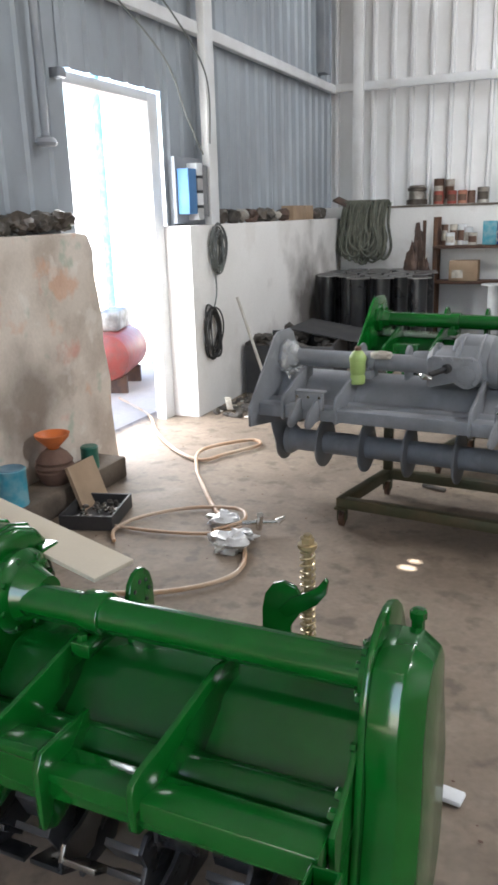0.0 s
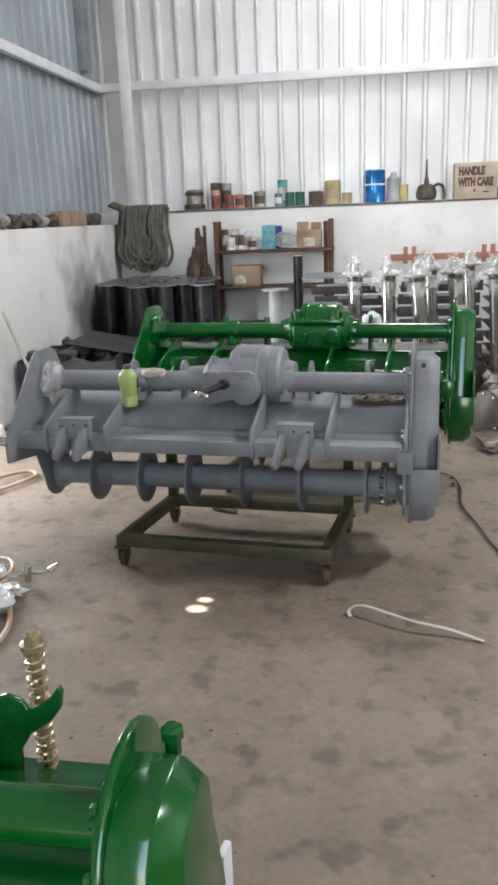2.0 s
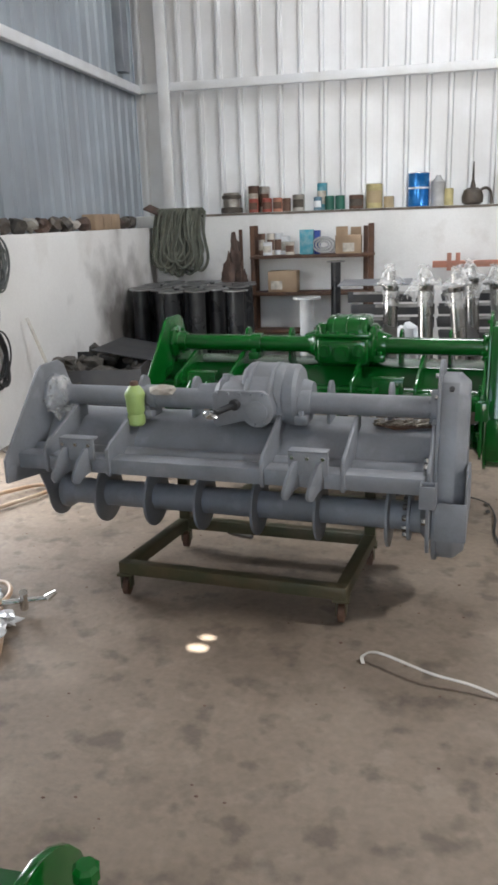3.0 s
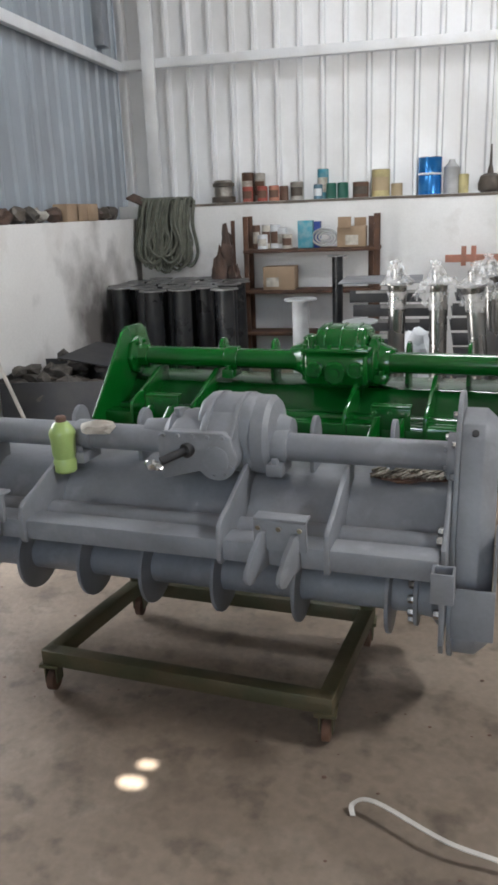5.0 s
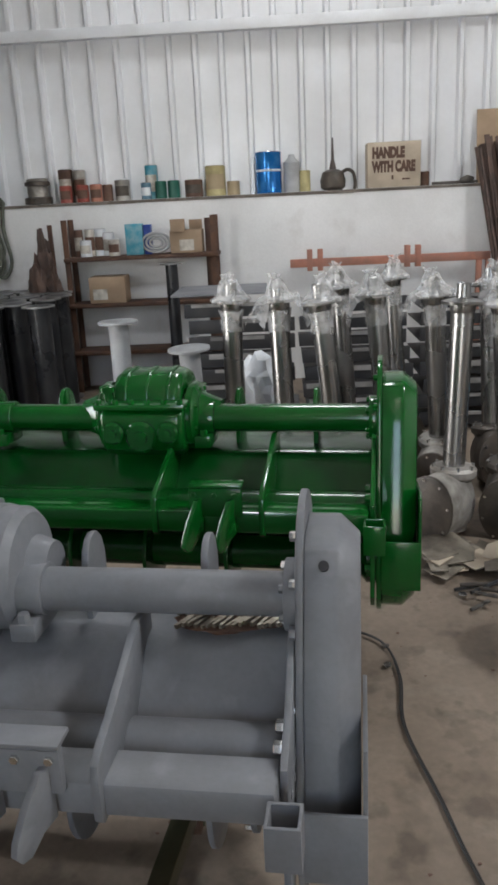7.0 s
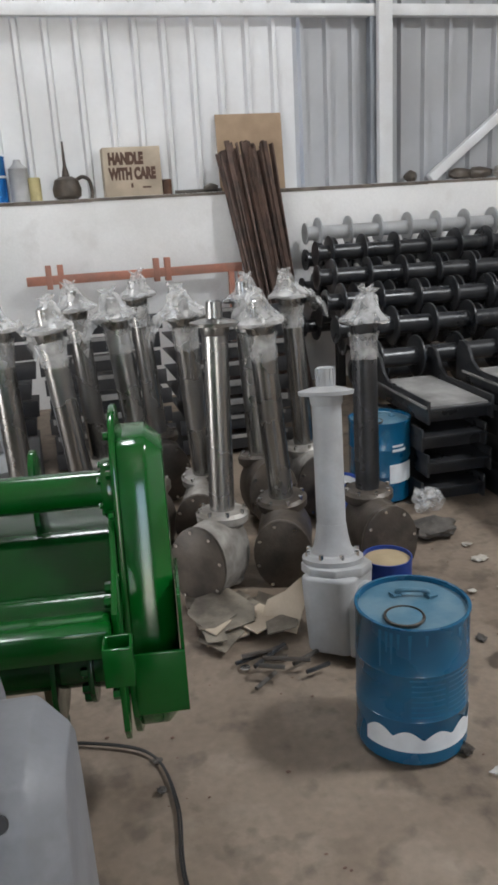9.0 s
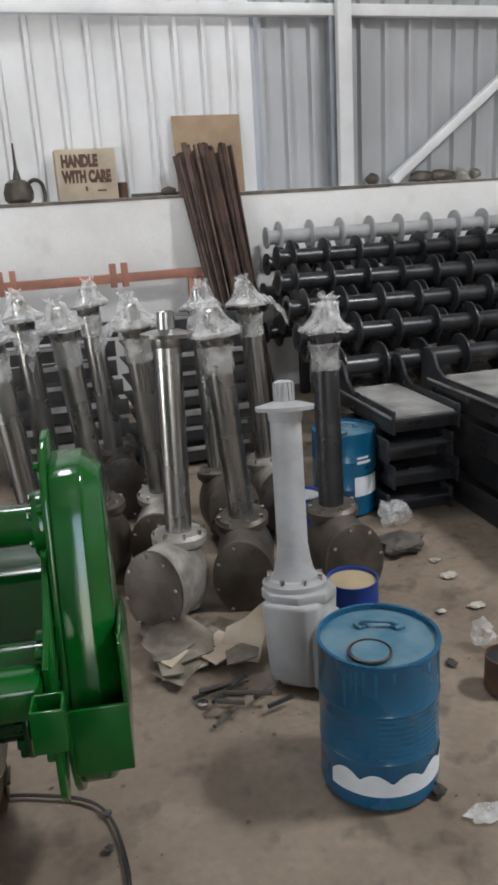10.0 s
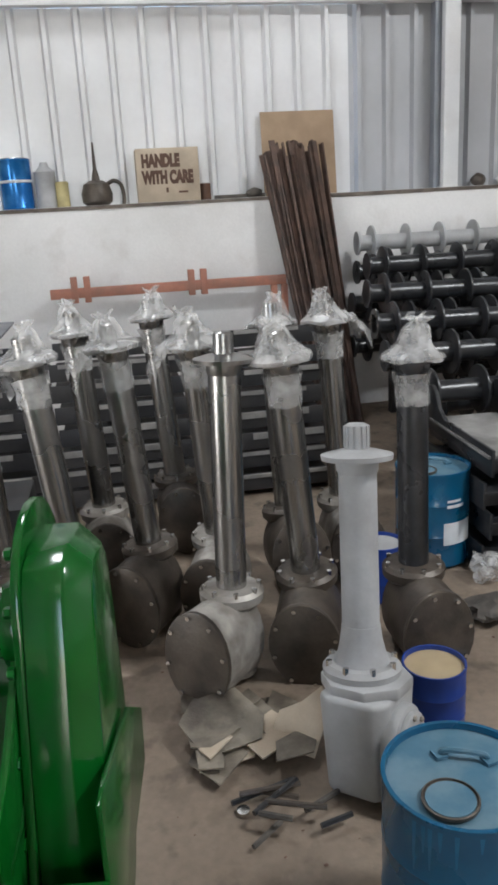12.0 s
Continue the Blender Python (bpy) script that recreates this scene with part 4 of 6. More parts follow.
def trolley(at):
    root = thing("trolley", "low oily olive steel trolley on four castors", "trolley", at)
    FL, FR, BR, BL = Vector((-1.645, 3.035, 0.115)), Vector((-0.805, 2.94, 0.115)), Vector((-0.735, 3.43, 0.115)), Vector((-1.545, 3.51, 0.115))
    for a, b in ((FL, FR), (FR, BR), (BR, BL), (BL, FL)):
        d = (b - a).normalized()
        m = Matrix.Translation(a) @ d.to_track_quat("X", "Z").to_matrix().to_4x4()
        part("frame_bar", box(B(), (-0.02, -0.022, -0.024), ((b - a).length + 0.02, 0.022, 0.024), m), OLIVE, root, bevel=0.003)
    for p in (BR, BL):
        part("upright", box(B(), (p.x - 0.022, p.y - 0.022, 0.135), (p.x + 0.022, p.y + 0.022, 0.40)), OLIVE, root, bevel=0.003)
    for p in (FL, FR, BR, BL):
        bm = B()
        box(bm, (p.x - 0.03, p.y - 0.03, 0.085), (p.x + 0.03, p.y + 0.03, 0.095))
        box(bm, (p.x - 0.02, p.y - 0.02, 0.03), (p.x - 0.016, p.y + 0.02, 0.086))
        box(bm, (p.x + 0.016, p.y - 0.02, 0.03), (p.x + 0.02, p.y + 0.02, 0.086))
        fork = part("castor_fork", bm, OLIVE, root)
        bm = B()
        lathe(bm, [(0.02, 0), (0.034, 0.004), (0.034, 0.024), (0.02, 0.028)], (p.x - 0.014, p.y, 0.034), (p.x + 1, p.y, 0.034), 20)
        part("castor_wheel", bm, RUST, fork, "rusty castor wheel")
    return root


cart = trolley(pose(0, 0, 0))
copy_thing(cart, pose(0.23, 0.86, 0, 0, 0, -1))

# bottle on the grey tiller
bm = B()
lathe(bm, [(0.029, 0), (0.034, 0.006), (0.035, 0.035), (0.031, 0.045), (0.035, 0.056), (0.037, 0.10), (0.040, 0.122), (0.038, 0.130), (0.024, 0.152), (0.016, 0.157)], (-1.63, 3.225, 0.633), (-1.63, 3.225, 2), 22)
bottle = thing("bottle", "lime green plastic oil bottle standing on the grey tiller", "bottle", bm=bm, material=LIME)
bm = B()
lathe(bm, [(0.016, 0), (0.016, 0.014), (0.013, 0.018)], (-1.63, 3.225, 0.789), (-1.63, 3.225, 2), 14)
part("cap", bm, CLAY, bottle, "dark brown screw cap")
# rag and chain lying on the deck
chain = thing("roller_chain", "short oily roller chain lying on the grey deck", "chain")
bm = B()
crumple(bm, (-0.61, 3.265, 0.643), (0.105, 0.045, 0.010), 6, 3, 0.3)
part("dirt_pad", bm, RUST, chain, "rust-brown oily dirt")
for row in range(2):
    for k in range(17):
        m = Matrix.Translation((-0.70 + 0.0115 * k, 3.245 + 0.040 * row + 0.004 * math.sin(k * 0.7 + row), 0.652 + 0.003 * math.sin(k * 1.3 + row * 2))) @ Matrix.Rotation(0.95 + 0.12 * math.sin(k * 2.1), 4, "Z")
        part("link", box(B(), (-0.021, -0.0032, -0.004), (0.021, 0.0032, 0.004), m), CHAIN, chain)
bm = B()
crumple(bm, (-1.53, 3.26, 0.765), (0.055, 0.045, 0.02), 8, 2, 0.3)
thing("rag", "crumpled pale rag on the tube of the grey tiller", "rag", bm=bm, material=PAPER)
m = Matrix.Translation((-1.62, 1.16, 0.60)) @ Matrix.Rotation(radians(166), 4, "Z") @ Matrix.Rotation(radians(-6), 4, "Y")
board = thing("board", "smooth beige board lying on the green gearbox", "board", bm=box(B(), (0.03, -0.075, 0), (0.85, 0.05, 0.012), m), material=BEIGE, bevel=0.002)


# ---- shafts with gear housings ----
def gear_shaft(label, at, body, neck, tube_mat, wrapped=True, seed=0, face=-25, height=0.70, housed=True):
    """A worm-drive shaft: round-faced housing on the floor, upright tube, flanged top, most with film tied over it."""
    root = thing("gear_shaft", label, "gear shaft", at, "gear shafts standing on the floor")
    turn = Matrix.Rotation(radians(face), 4, "Z")
    if housed:
        outline = [(0.102 * math.cos(t), 0.143 + 0.143 * math.sin(t)) for t in (2 * math.pi * k / 24 for k in range(24))]
        bm = prism(B(), outline, "y", -0.185, 0.02)
        bm.transform(turn)
        housing = part("housing", bm, neck, root, bevel=0.008)
        bm = prism(B(), [(x * 1.06, 0.146 + (z - 0.143) * 1.02) for x, z in outline], "y", -0.203, -0.185)
        bm.transform(turn)
        cover = part("cover_plate", bm, body, housing, "dark oily round cover plate", bevel=0.003)
        for k in range(8):
            t = 2 * math.pi * k / 8 + 0.2
            bm = B()
            lathe(bm, [(0.007, 0), (0.007, 0.008)], (0.094 * math.cos(t), -0.203, 0.146 + 0.130 * math.sin(t)), (0.094 * math.cos(t), -9, 0.146 + 0.130 * math.sin(t)), 6)
            bm.transform(turn)
            part("bolt", bm, BRIGHT, cover)
    bm = B()
    lathe(bm, [(0.070, 0.02), (0.074, 0.235), (0.095, 0.257), (0.097, 0.283), (0.085, 0.295), (0.052, 0.299)], (0, 0, 0), (0, 0, 1), 26)
    part("neck", bm, neck, root)
    for k in range(8):
        t = 2 * math.pi * k / 8
        bm = B()
        cyl(bm, (0.083 * math.cos(t), 0.083 * math.sin(t), 0.283), (0.083 * math.cos(t), 0.083 * math.sin(t), 0.305), 0.008, 6)
        part("bolt", bm, BRIGHT, root)
    bm = B()
    h = 0.26 + height
    cyl(bm, (0, 0, 0.26), (0, 0, h), 0.046, 26)
    tube = part("tube", bm, tube_mat, root)
    bm = B()
    lathe(bm, [(0.046, 0), (0.05, 0.008), (0.052, 0.03), (0.085, 0.034), (0.087, 0.046), (0.05, 0.056), (0.03, 0.06), (0.028, 0.115), (0.02, 0.12)], (0, 0, h - 0.03), (0, 0, 9), 26)
    part("top_flange", bm, tube_mat, tube)
    if wrapped:
        bm = B()
        n = 36
        tip = Vector((0.02 * math.cos(seed * 2.1), 0.02 * math.sin(seed * 2.1), 0))
        # (radius, height over the flange, crumple): tied cuff, ragged skirt, cap drawn up to a knot
        cuff = [(0.049, -0.125, 0.003), (0.051, -0.10, 0.004), (0.049, -0.075, 0.003), (0.053, -0.05, 0.004), (0.058, -0.03, 0.006)]
        cap = [(0.093, 0.008, 0.006), (0.091, 0.020, 0.005), (0.076, 0.030, 0.006), (0.050, 0.052, 0.010), (0.038, 0.078, 0.010), (0.030, 0.098, 0.008), (0.018, 0.110, 0.006), (0.028, 0.126, 0.012)]
        for stage in (cuff, cap):
            rings = []
            for j, (r0, dz, wild) in enumerate(stage):
                ring = []
                for k in range(n):
                    t = 2 * math.pi * k / n
                    q = Vector((1.6 * math.cos(t), 1.6 * math.sin(t), dz * 14 + seed * 3.7))
                    pleat = abs(math.sin(3.5 * t + seed + 2 * noise.noise(q))) - 0.5
                    r = r0 + wild * (1.6 * noise.noise(q * 1.3) + 0.9 * pleat)
                    lift = wild * 1.5 * noise.noise(q * 0.9 + Vector((5, 0, 0)))
                    at_tip = tip * max(0, dz) / 0.12
                    ring.append(bm.verts.new((max(0.006, r) * math.cos(t) + at_tip.x, max(0.006, r) * math.sin(t) + at_tip.y, h + dz + lift)))
                rings.append(ring)
            for p, q in zip(rings, rings[1:]):
                for k in range(n):
                    bm.faces.new((p[k], p[(k + 1) % n], q[(k + 1) % n], q[k]))
        for w in range((1, 0, 2, 0, 1)[seed % 5]):
            t0 = seed * 1.9 + w * 2.3
            flap = []
            for j in range(8):
                row = []
                for k in range(7):
                    d = 0.06 + 0.014 * j
                    q = Vector((j * 0.7, k * 0.7, seed + w * 5))
                    row.append(bm.verts.new((d * math.cos(t0 + 0.17 * (k - 3)), d * math.sin(t0 + 0.17 * (k - 3)), h + 0.035 - 0.0016 * j * j + 0.030 * noise.noise(q) - 0.003 * abs(k - 3) * j)))
                flap.append(row)
            for j in range(7):
                for k in range(6):
                    if j < 6 or (k + seed) % 3:
                        bm.faces.new((flap[j][k], flap[j][k + 1], flap[j + 1][k + 1], flap[j + 1][k]))
        part("film_wrap", bm, FILM, tube, "crumpled clear plastic film tied over the flange")
    return root


def leaning(x, y, dx=0.0, dy=0.0, rz=0):
    """Base at x, y; the top is off by dx, dy metres over 0.7 m."""
    return pose(x, y, 0, -math.degrees(math.atan(dy / 0.7)), math.degrees(math.atan(dx / 0.7)), rz)


STEELY = "bare steel gear shaft standing upright, top wrapped in clear film"
for k, (x, y, dx, dy, f) in enumerate(((-0.74, 5.50, 0, 0, 10), (-0.50, 5.42, -0.02, 0.02, -20), (-0.25, 5.38, -0.07, 0.0, -40), (-0.17, 5.92, -0.04, 0.0, 0), (-0.01, 5.50, -0.06, 0.02, -30),
                                        (0.14, 6.22, -0.05, 0, 0), (0.23, 5.56, -0.05, -0.06, -20), (0.458, 5.17, -0.065, -0.04, -20), (0.50, 5.66, -0.01, 0.1, 0), (0.74, 5.75, -0.04, 0.0, 0))):
    gear_shaft(STEELY, leaning(x, y, dx, dy), CASTING, CASTING if k % 3 else CAST_LIGHT, STEEL, True, k + 1, f)
gear_shaft("bare steel gear shaft with an unwrapped turned flange", leaning(0.178, 5.085, 0.025, 0.035), CASTING, CAST_LIGHT, STEEL, False, 0, -40)
gear_shaft("dark gear shaft with torn film around its flange", leaning(0.765, 5.10, -0.01, 0.0), CASTING, CASTING, DARK_TUBE, True, 21, 0, 0.665)
white_shaft = gear_shaft("gear shaft painted pale grey primer, splined end up", leaning(0.425, 4.575, 0.03, 0.115), PRIMER_LIGHT, PRIMER_LIGHT, PRIMER_LIGHT, False, 0, 0, 0.53, False)
turn = Matrix.Rotation(radians(-44), 4, "Z")
bm = prism(B(), [(-0.065, -0.105), (-0.040, -0.128), (0.085, -0.128), (0.112, -0.100), (0.112, 0.055), (0.085, 0.080), (-0.065, 0.080)], "z", 0.0, 0.245)
for v in bm.verts:
    if v.co.z < 0.1:
        v.co.x, v.co.y = 0.04 + (v.co.x - 0.04) * 0.88, -0.02 + (v.co.y + 0.02) * 0.88
bm.transform(turn)
block = part("body_block", bm, PRIMER_LIGHT, white_shaft, bevel=0.014, segs=3)
bm = prism(B(), [(0.016 + 0.112 * math.cos(radians(t)), -0.01 + 0.112 * math.sin(radians(t))) for t in range(22, 382, 45)], "z", 0.238, 0.268)
bm.transform(turn)
part("base_flange", bm, PRIMER_LIGHT, block, bevel=0.005)


def arch(w, z0, spring, cy=-0.02):
    return [(cy - w, z0), (cy + w, z0)] + [(cy + w * math.cos(radians(t)), spring + w * math.sin(radians(t))) for t in range(0, 181, 15)]


bm = prism(B(), arch(0.082, 0.004, 0.140, -0.035), "x", 0.095, 0.135)
bm.transform(turn)
part("arched_boss", bm, PRIMER_LIGHT, block, bevel=0.008)
bm = prism(B(), arch(0.068, 0.018, 0.140, -0.035), "x", 0.135, 0.148)
bm.transform(turn)
cover = part("side_cover", bm, PRIMER_LIGHT, block, bevel=0.003)
for y, z in ((-0.092, 0.05), (-0.092, 0.12), (-0.075, 0.178), (-0.035, 0.196), (0.005, 0.178), (0.022, 0.12), (0.022, 0.05)):
    bm = B()
    lathe(bm, [(0.007, 0), (0.007, 0.006), (0.004, 0.008)], (0.148, y, z), (9, y, z), 6)
    bm.transform(turn)
    part("bolt", bm, CAST_LIGHT, cover)
top = 0.26 + 0.53
for k in range(14):
    t = 2 * math.pi * k / 14
    bm = box(B(), (0.027, -0.0028, top + 0.035), (0.0315, 0.0028, top + 0.084), Matrix.Rotation(t, 4, "Z"))
    part("spline", bm, PRIMER_LIGHT, white_shaft)
bm = B()
lathe(bm, [(0.092, 0.262), (0.074, 0.285), (0.060, 0.315), (0.052, 0.35), (0.047, 0.39)], (0, 0, 0), (0, 0, 1), 26)
part("flared_base", bm, PRIMER_LIGHT, white_shaft)


# ---- drums, pails and tins ----
def drum(name, label, x, y, r, h, shell, lid, wave=False, group="", rz=0, handle=False):
    root = thing(name, label, "drum" if h > 0.3 else "pail", pose(x, y, 0, 0, 0, rz), group)
    bm = B()
    lathe(bm, [(r * 0.93, 0), (r, 0.008), (r * 1.012, 0.016), (r, 0.026), (r, h * 0.33), (r * 1.012, h * 0.34), (r, h * 0.35), (r, h * 0.66), (r * 1.012, h * 0.67), (r, h * 0.68), (r, h - 0.012), (r * 1.02, h - 0.004), (r * 1.015, h), (r * 0.96, h), (r * 0.95, h - 0.014)], (0, 0, 0), (0, 0, 1), 48)
    part("shell", bm, shell, root)
    bm = B()
    lathe(bm, [(r * 0.96, h - 0.022), (r * 0.96, h - 0.013), (r * 0.2, h - 0.011)], (0, 0, 0), (0, 0, 1), 40)
    top = part("lid", bm, lid, root)
    if handle:
        bm = B()
        lathe(bm, [(0.048, 0), (0.050, 0.004), (0.050, 0.009), (0.047, 0.010), (0.046, 0.006), (0.01, 0.005)], (-0.055, -0.045, h - 0.011), (-0.055, -0.045, 9), 28)
        part("filler_ring", bm, CASTING, top, "worn steel ring around the filler cap")
        bm = B()
        lathe(bm, [(0.044, 0), (0.043, 0.003)], (-0.055, -0.045, h - 0.006), (-0.055, -0.045, 9), 24)
        part("cap", bm, BLUE_PALE, top)
        bm = B()
        sweep(bm, smooth_line([(-0.005, 0.062, h - 0.006), (0.005, 0.056, h + 0.004), (0.055, 0.022, h + 0.004), (0.065, 0.016, h - 0.006)]), 0.006, 8)
        box(bm, (-0.018, 0.05, h - 0.010), (0.006, 0.076, h - 0.004))
        box(bm, (0.055, 0.0, h - 0.010), (0.080, 0.026, h - 0.004))
        part("handle", bm, BLUE_PALE, top, "folded blue-grey carrying handle")
    if wave:
        bm = B()
        n = 60
        low, high = [], []
        for k in range(n + 1):
            t = radians(-175 + 170 * k / n)
            z = 0.082 + 0.022 * abs(math.sin(k * 0.29)) + 0.004 * math.sin(k * 0.2)
            low.append(bm.verts.new((r * 1.014 * math.cos(t), r * 1.014 * math.sin(t), 0.045)))
            high.append(bm.verts.new((r * 1.014 * math.cos(t), r * 1.014 * math.sin(t), z)))
        for k in range(n):
            bm.faces.new((low[k], low[k + 1], high[k + 1], high[k]))
        part("wave_band", bm, WHITE, root, "white wave band printed near the base")
        for a, drop in ((-158, 0.10), (-151, 0.055), (-146, 0.085), (-139, 0.04), (-128, 0.065), (-112, 0.03), (-75, 0.025)):
            bm = B()
            ring = [[bm.verts.new((r * 1.005 * math.cos(radians(a + d)), r * 1.005 * math.sin(radians(a + d)), z)) for d in (-1.2 * k, 0, 1.2 * k)] for z, k in ((h - 0.014, 1.4), (h - 0.014 - drop * 0.6, 0.9), (h - 0.014 - drop, 0.5))]
            for p, q in zip(ring, ring[1:]):
                for k in range(2):
                    bm.faces.new((p[k], p[k + 1], q[k + 1], q[k]))
            part("drip", bm, BLUE_PRINT, root, "dried pale drip")
        for row in range(9):
            for a0, a1 in (((-128, -56),) if row in (0, 8) else ((-126, -92), (-88, -58))):
                seg, z, bm = 8, 0.245 - 0.0145 * row, B()
                ring = [[bm.verts.new((r * 1.004 * math.cos(radians(a0 + (a1 - a0) * k / seg)), r * 1.004 * math.sin(radians(a0 + (a1 - a0) * k / seg)), z + dz)) for k in range(seg + 1)] for dz in (0, 0.004)]
                for k in range(seg):
                    bm.faces.new((ring[0][k], ring[0][k + 1], ring[1][k + 1], ring[1][k]))
                part("print_line", bm, BLUE_PRINT, root, "faint bar of unreadable print")
    return root


drum("oil_drum", "dusty blue oil drum with a white wave band", 0.452, 4.095, 0.142, 0.385, BLUE, BLUE_PALE, True, "blue drums", 10, True)
second = drum("oil_drum", "blue steel oil drum with a white label behind a shaft", 1.085, 5.72, 0.142, 0.385, BLUE, BLUE_PALE, False, "blue drums", 0, True)
bm = B()
for z0, z1, a0, a1 in ((0.10, 0.19, -95, -40), (0.25, 0.262, -90, -60), (0.272, 0.282, -90, -66)):
    n = 10
    ring = [[bm.verts.new((0.1445 * math.cos(radians(a0 + (a1 - a0) * k / n)), 0.1445 * math.sin(radians(a0 + (a1 - a0) * k / n)), z)) for k in range(n + 1)] for z in (z0, z1)]
    for k in range(n):
        bm.faces.new((ring[0][k], ring[0][k + 1], ring[1][k + 1], ring[1][k]))
part("paper_label", bm, WHITE, second, "white paper label")
drum("paint_pail", "small deep blue paint pail with a tan lid", 0.655, 4.69, 0.082, 0.21, BLUE_DEEP, TAN)
drum("paint_pail", "small deep blue paint pail with a grey lid", 0.78, 5.46, 0.082, 0.21, BLUE_DEEP, PRIMER_LIGHT)
drum("dark_tin", "small dark open tin standing on the floor", 0.93, 4.27, 0.055, 0.11, RUST, BLACK_DULL)


def tin(name, label, category, x, y, z, r, h, shell, lid=None, n=24, group="tins on the wall ledge", band=None):
    root = thing(name, label, category, pose(x, y, z), group)
    bm = B()
    lathe(bm, [(r * 0.97, 0), (r, 0.004), (r, 0.010), (r * 0.985, 0.013), (r * 0.985, h - 0.012), (r, h - 0.009), (r, h - 0.002), (r * 0.93, h)], (0, 0, 0), (0, 0, 1), n)
    part("shell", bm, shell, root)
    bm = B()
    lathe(bm, [(r * 0.92, h - 0.002), (r * 0.88, h + 0.004), (r * 0.1, h + 0.004)], (0, 0, 0), (0, 0, 1), n)
    part("lid", bm, lid or STEEL, root)
    if band:
        bm = B()
        ring = [[bm.verts.new((r * 1.004 * math.cos(radians(a)), r * 1.004 * math.sin(radians(a)), q)) for a in range(-150, -20, 10)] for q in (h * 0.22, h * 0.72)]
        for k in range(len(ring[0]) - 1):
            bm.faces.new((ring[0][k], ring[0][k + 1], ring[1][k + 1], ring[1][k]))
        part("label_band", bm, band, root, "faded printed label")
    return root


# ---- things on the ledge of the back wall ----
LZ, LY = 1.456, 8.35
motor = tin("round_motor", "dusty grey round motor casing on the ledge", "motor", -2.42, LY, LZ, 0.082, 0.19, CAST_LIGHT, CASTING)
bm = B()
lathe(bm, [(0.082, 0), (0.108, 0.004), (0.108, 0.050), (0.083, 0.058)], (0, 0, 0), (0, 0, 1), 24)
lathe(bm, [(0.083, 0.135), (0.098, 0.142), (0.098, 0.168), (0.083, 0.175)], (0, 0, 0), (0, 0, 1), 24)
part("collar", bm, CASTING, motor, "dark raised collars")
tin("paint_tin", "dark red paint tin with a bare steel rim", "tin", -2.20, LY + 0.04, LZ, 0.055, 0.25, RUST, STEEL, band=PAPER)
tin("paint_tin", "bare steel paint tin behind the red tins", "tin", -2.09, LY + 0.04, LZ, 0.05, 0.24, CAST_LIGHT, STEEL, band=RUST)
for k, (x, c) in enumerate(((-2.185, RED), (-2.05, RED), (-1.945, ORANGE))):
    tin("paint_tin", "small red paint tin on the ledge", "tin", x, LY - 0.05, LZ, 0.048, 0.125, c, RED, band=CLAY)
tin("paint_tin", "small dark tin beside the red tins", "tin", -1.86, LY - 0.02, LZ, 0.04, 0.12, CLAY, CLAY)
tin("paint_tin", "dented grey tin on the ledge", "tin", -1.745, LY, LZ, 0.06, 0.15, CAST_LIGHT, STEEL, band=CASTING)
tin("spray_tin", "tall blue-grey tin on the ledge", "tin", -1.515, LY + 0.03, LZ, 0.05, 0.25, TEAL, CAST_LIGHT, band=PAPER)
tin("paint_tin", "small pale blue-grey paint tin", "tin", -1.55, LY - 0.05, LZ, 0.04, 0.12, BLUE_PALE, STEEL, band=WHITE)
tin("paint_tin", "dark green paint tin with drips", "tin", -1.435, LY - 0.04, LZ, 0.045, 0.125, DKGREEN, DKGREEN)
tin("paint_tin", "dark green paint tin with drips", "tin", -1.335, LY - 0.04, LZ, 0.048, 0.125, DKGREEN, DKGREEN)
tin("paint_tin", "dark brown paint tin with steel lid", "tin", -1.18, LY - 0.03, LZ, 0.07, 0.125, CLAY, CAST_LIGHT, band=CASTING)
tin("paint_tin", "stained yellow tin with drips", "tin", -1.01, LY, LZ, 0.08, 0.22, YELLOWISH, CAST_LIGHT, band=TAN)
tin("paint_tin", "small beige tin on the ledge", "tin", -0.87, LY - 0.04, LZ, 0.05, 0.10, TAN, STEEL)
blue_tin = tin("thinner_tin", "tall bright blue tin with a white band", "tin", -0.595, LY, LZ, 0.100, 0.30, BLUE_FOIL, STEEL)
bm = B()
lathe(bm, [(0.0995, 0.158), (0.1012, 0.160), (0.1012, 0.172), (0.0995, 0.174)], (0, 0, 0), (0, 0, 1), 24, False)
part("white_band", bm, WHITE, blue_tin, "white printed band")
jug = tin("plastic_jug", "translucent grey plastic jug", "jug", -0.415, LY, LZ, 0.066, 0.22, PRIMER_LIGHT, PRIMER_LIGHT)
bm = B()
lathe(bm, [(0.06, 0.22), (0.03, 0.25), (0.022, 0.275)], (0, 0, 0), (0, 0, 1), 16)
part("spout", bm, PRIMER_LIGHT, jug)
tin("plastic_jar", "small yellow plastic jar", "jar", -0.315, LY - 0.02, LZ, 0.042, 0.15, YELLOWISH, YELLOWISH)


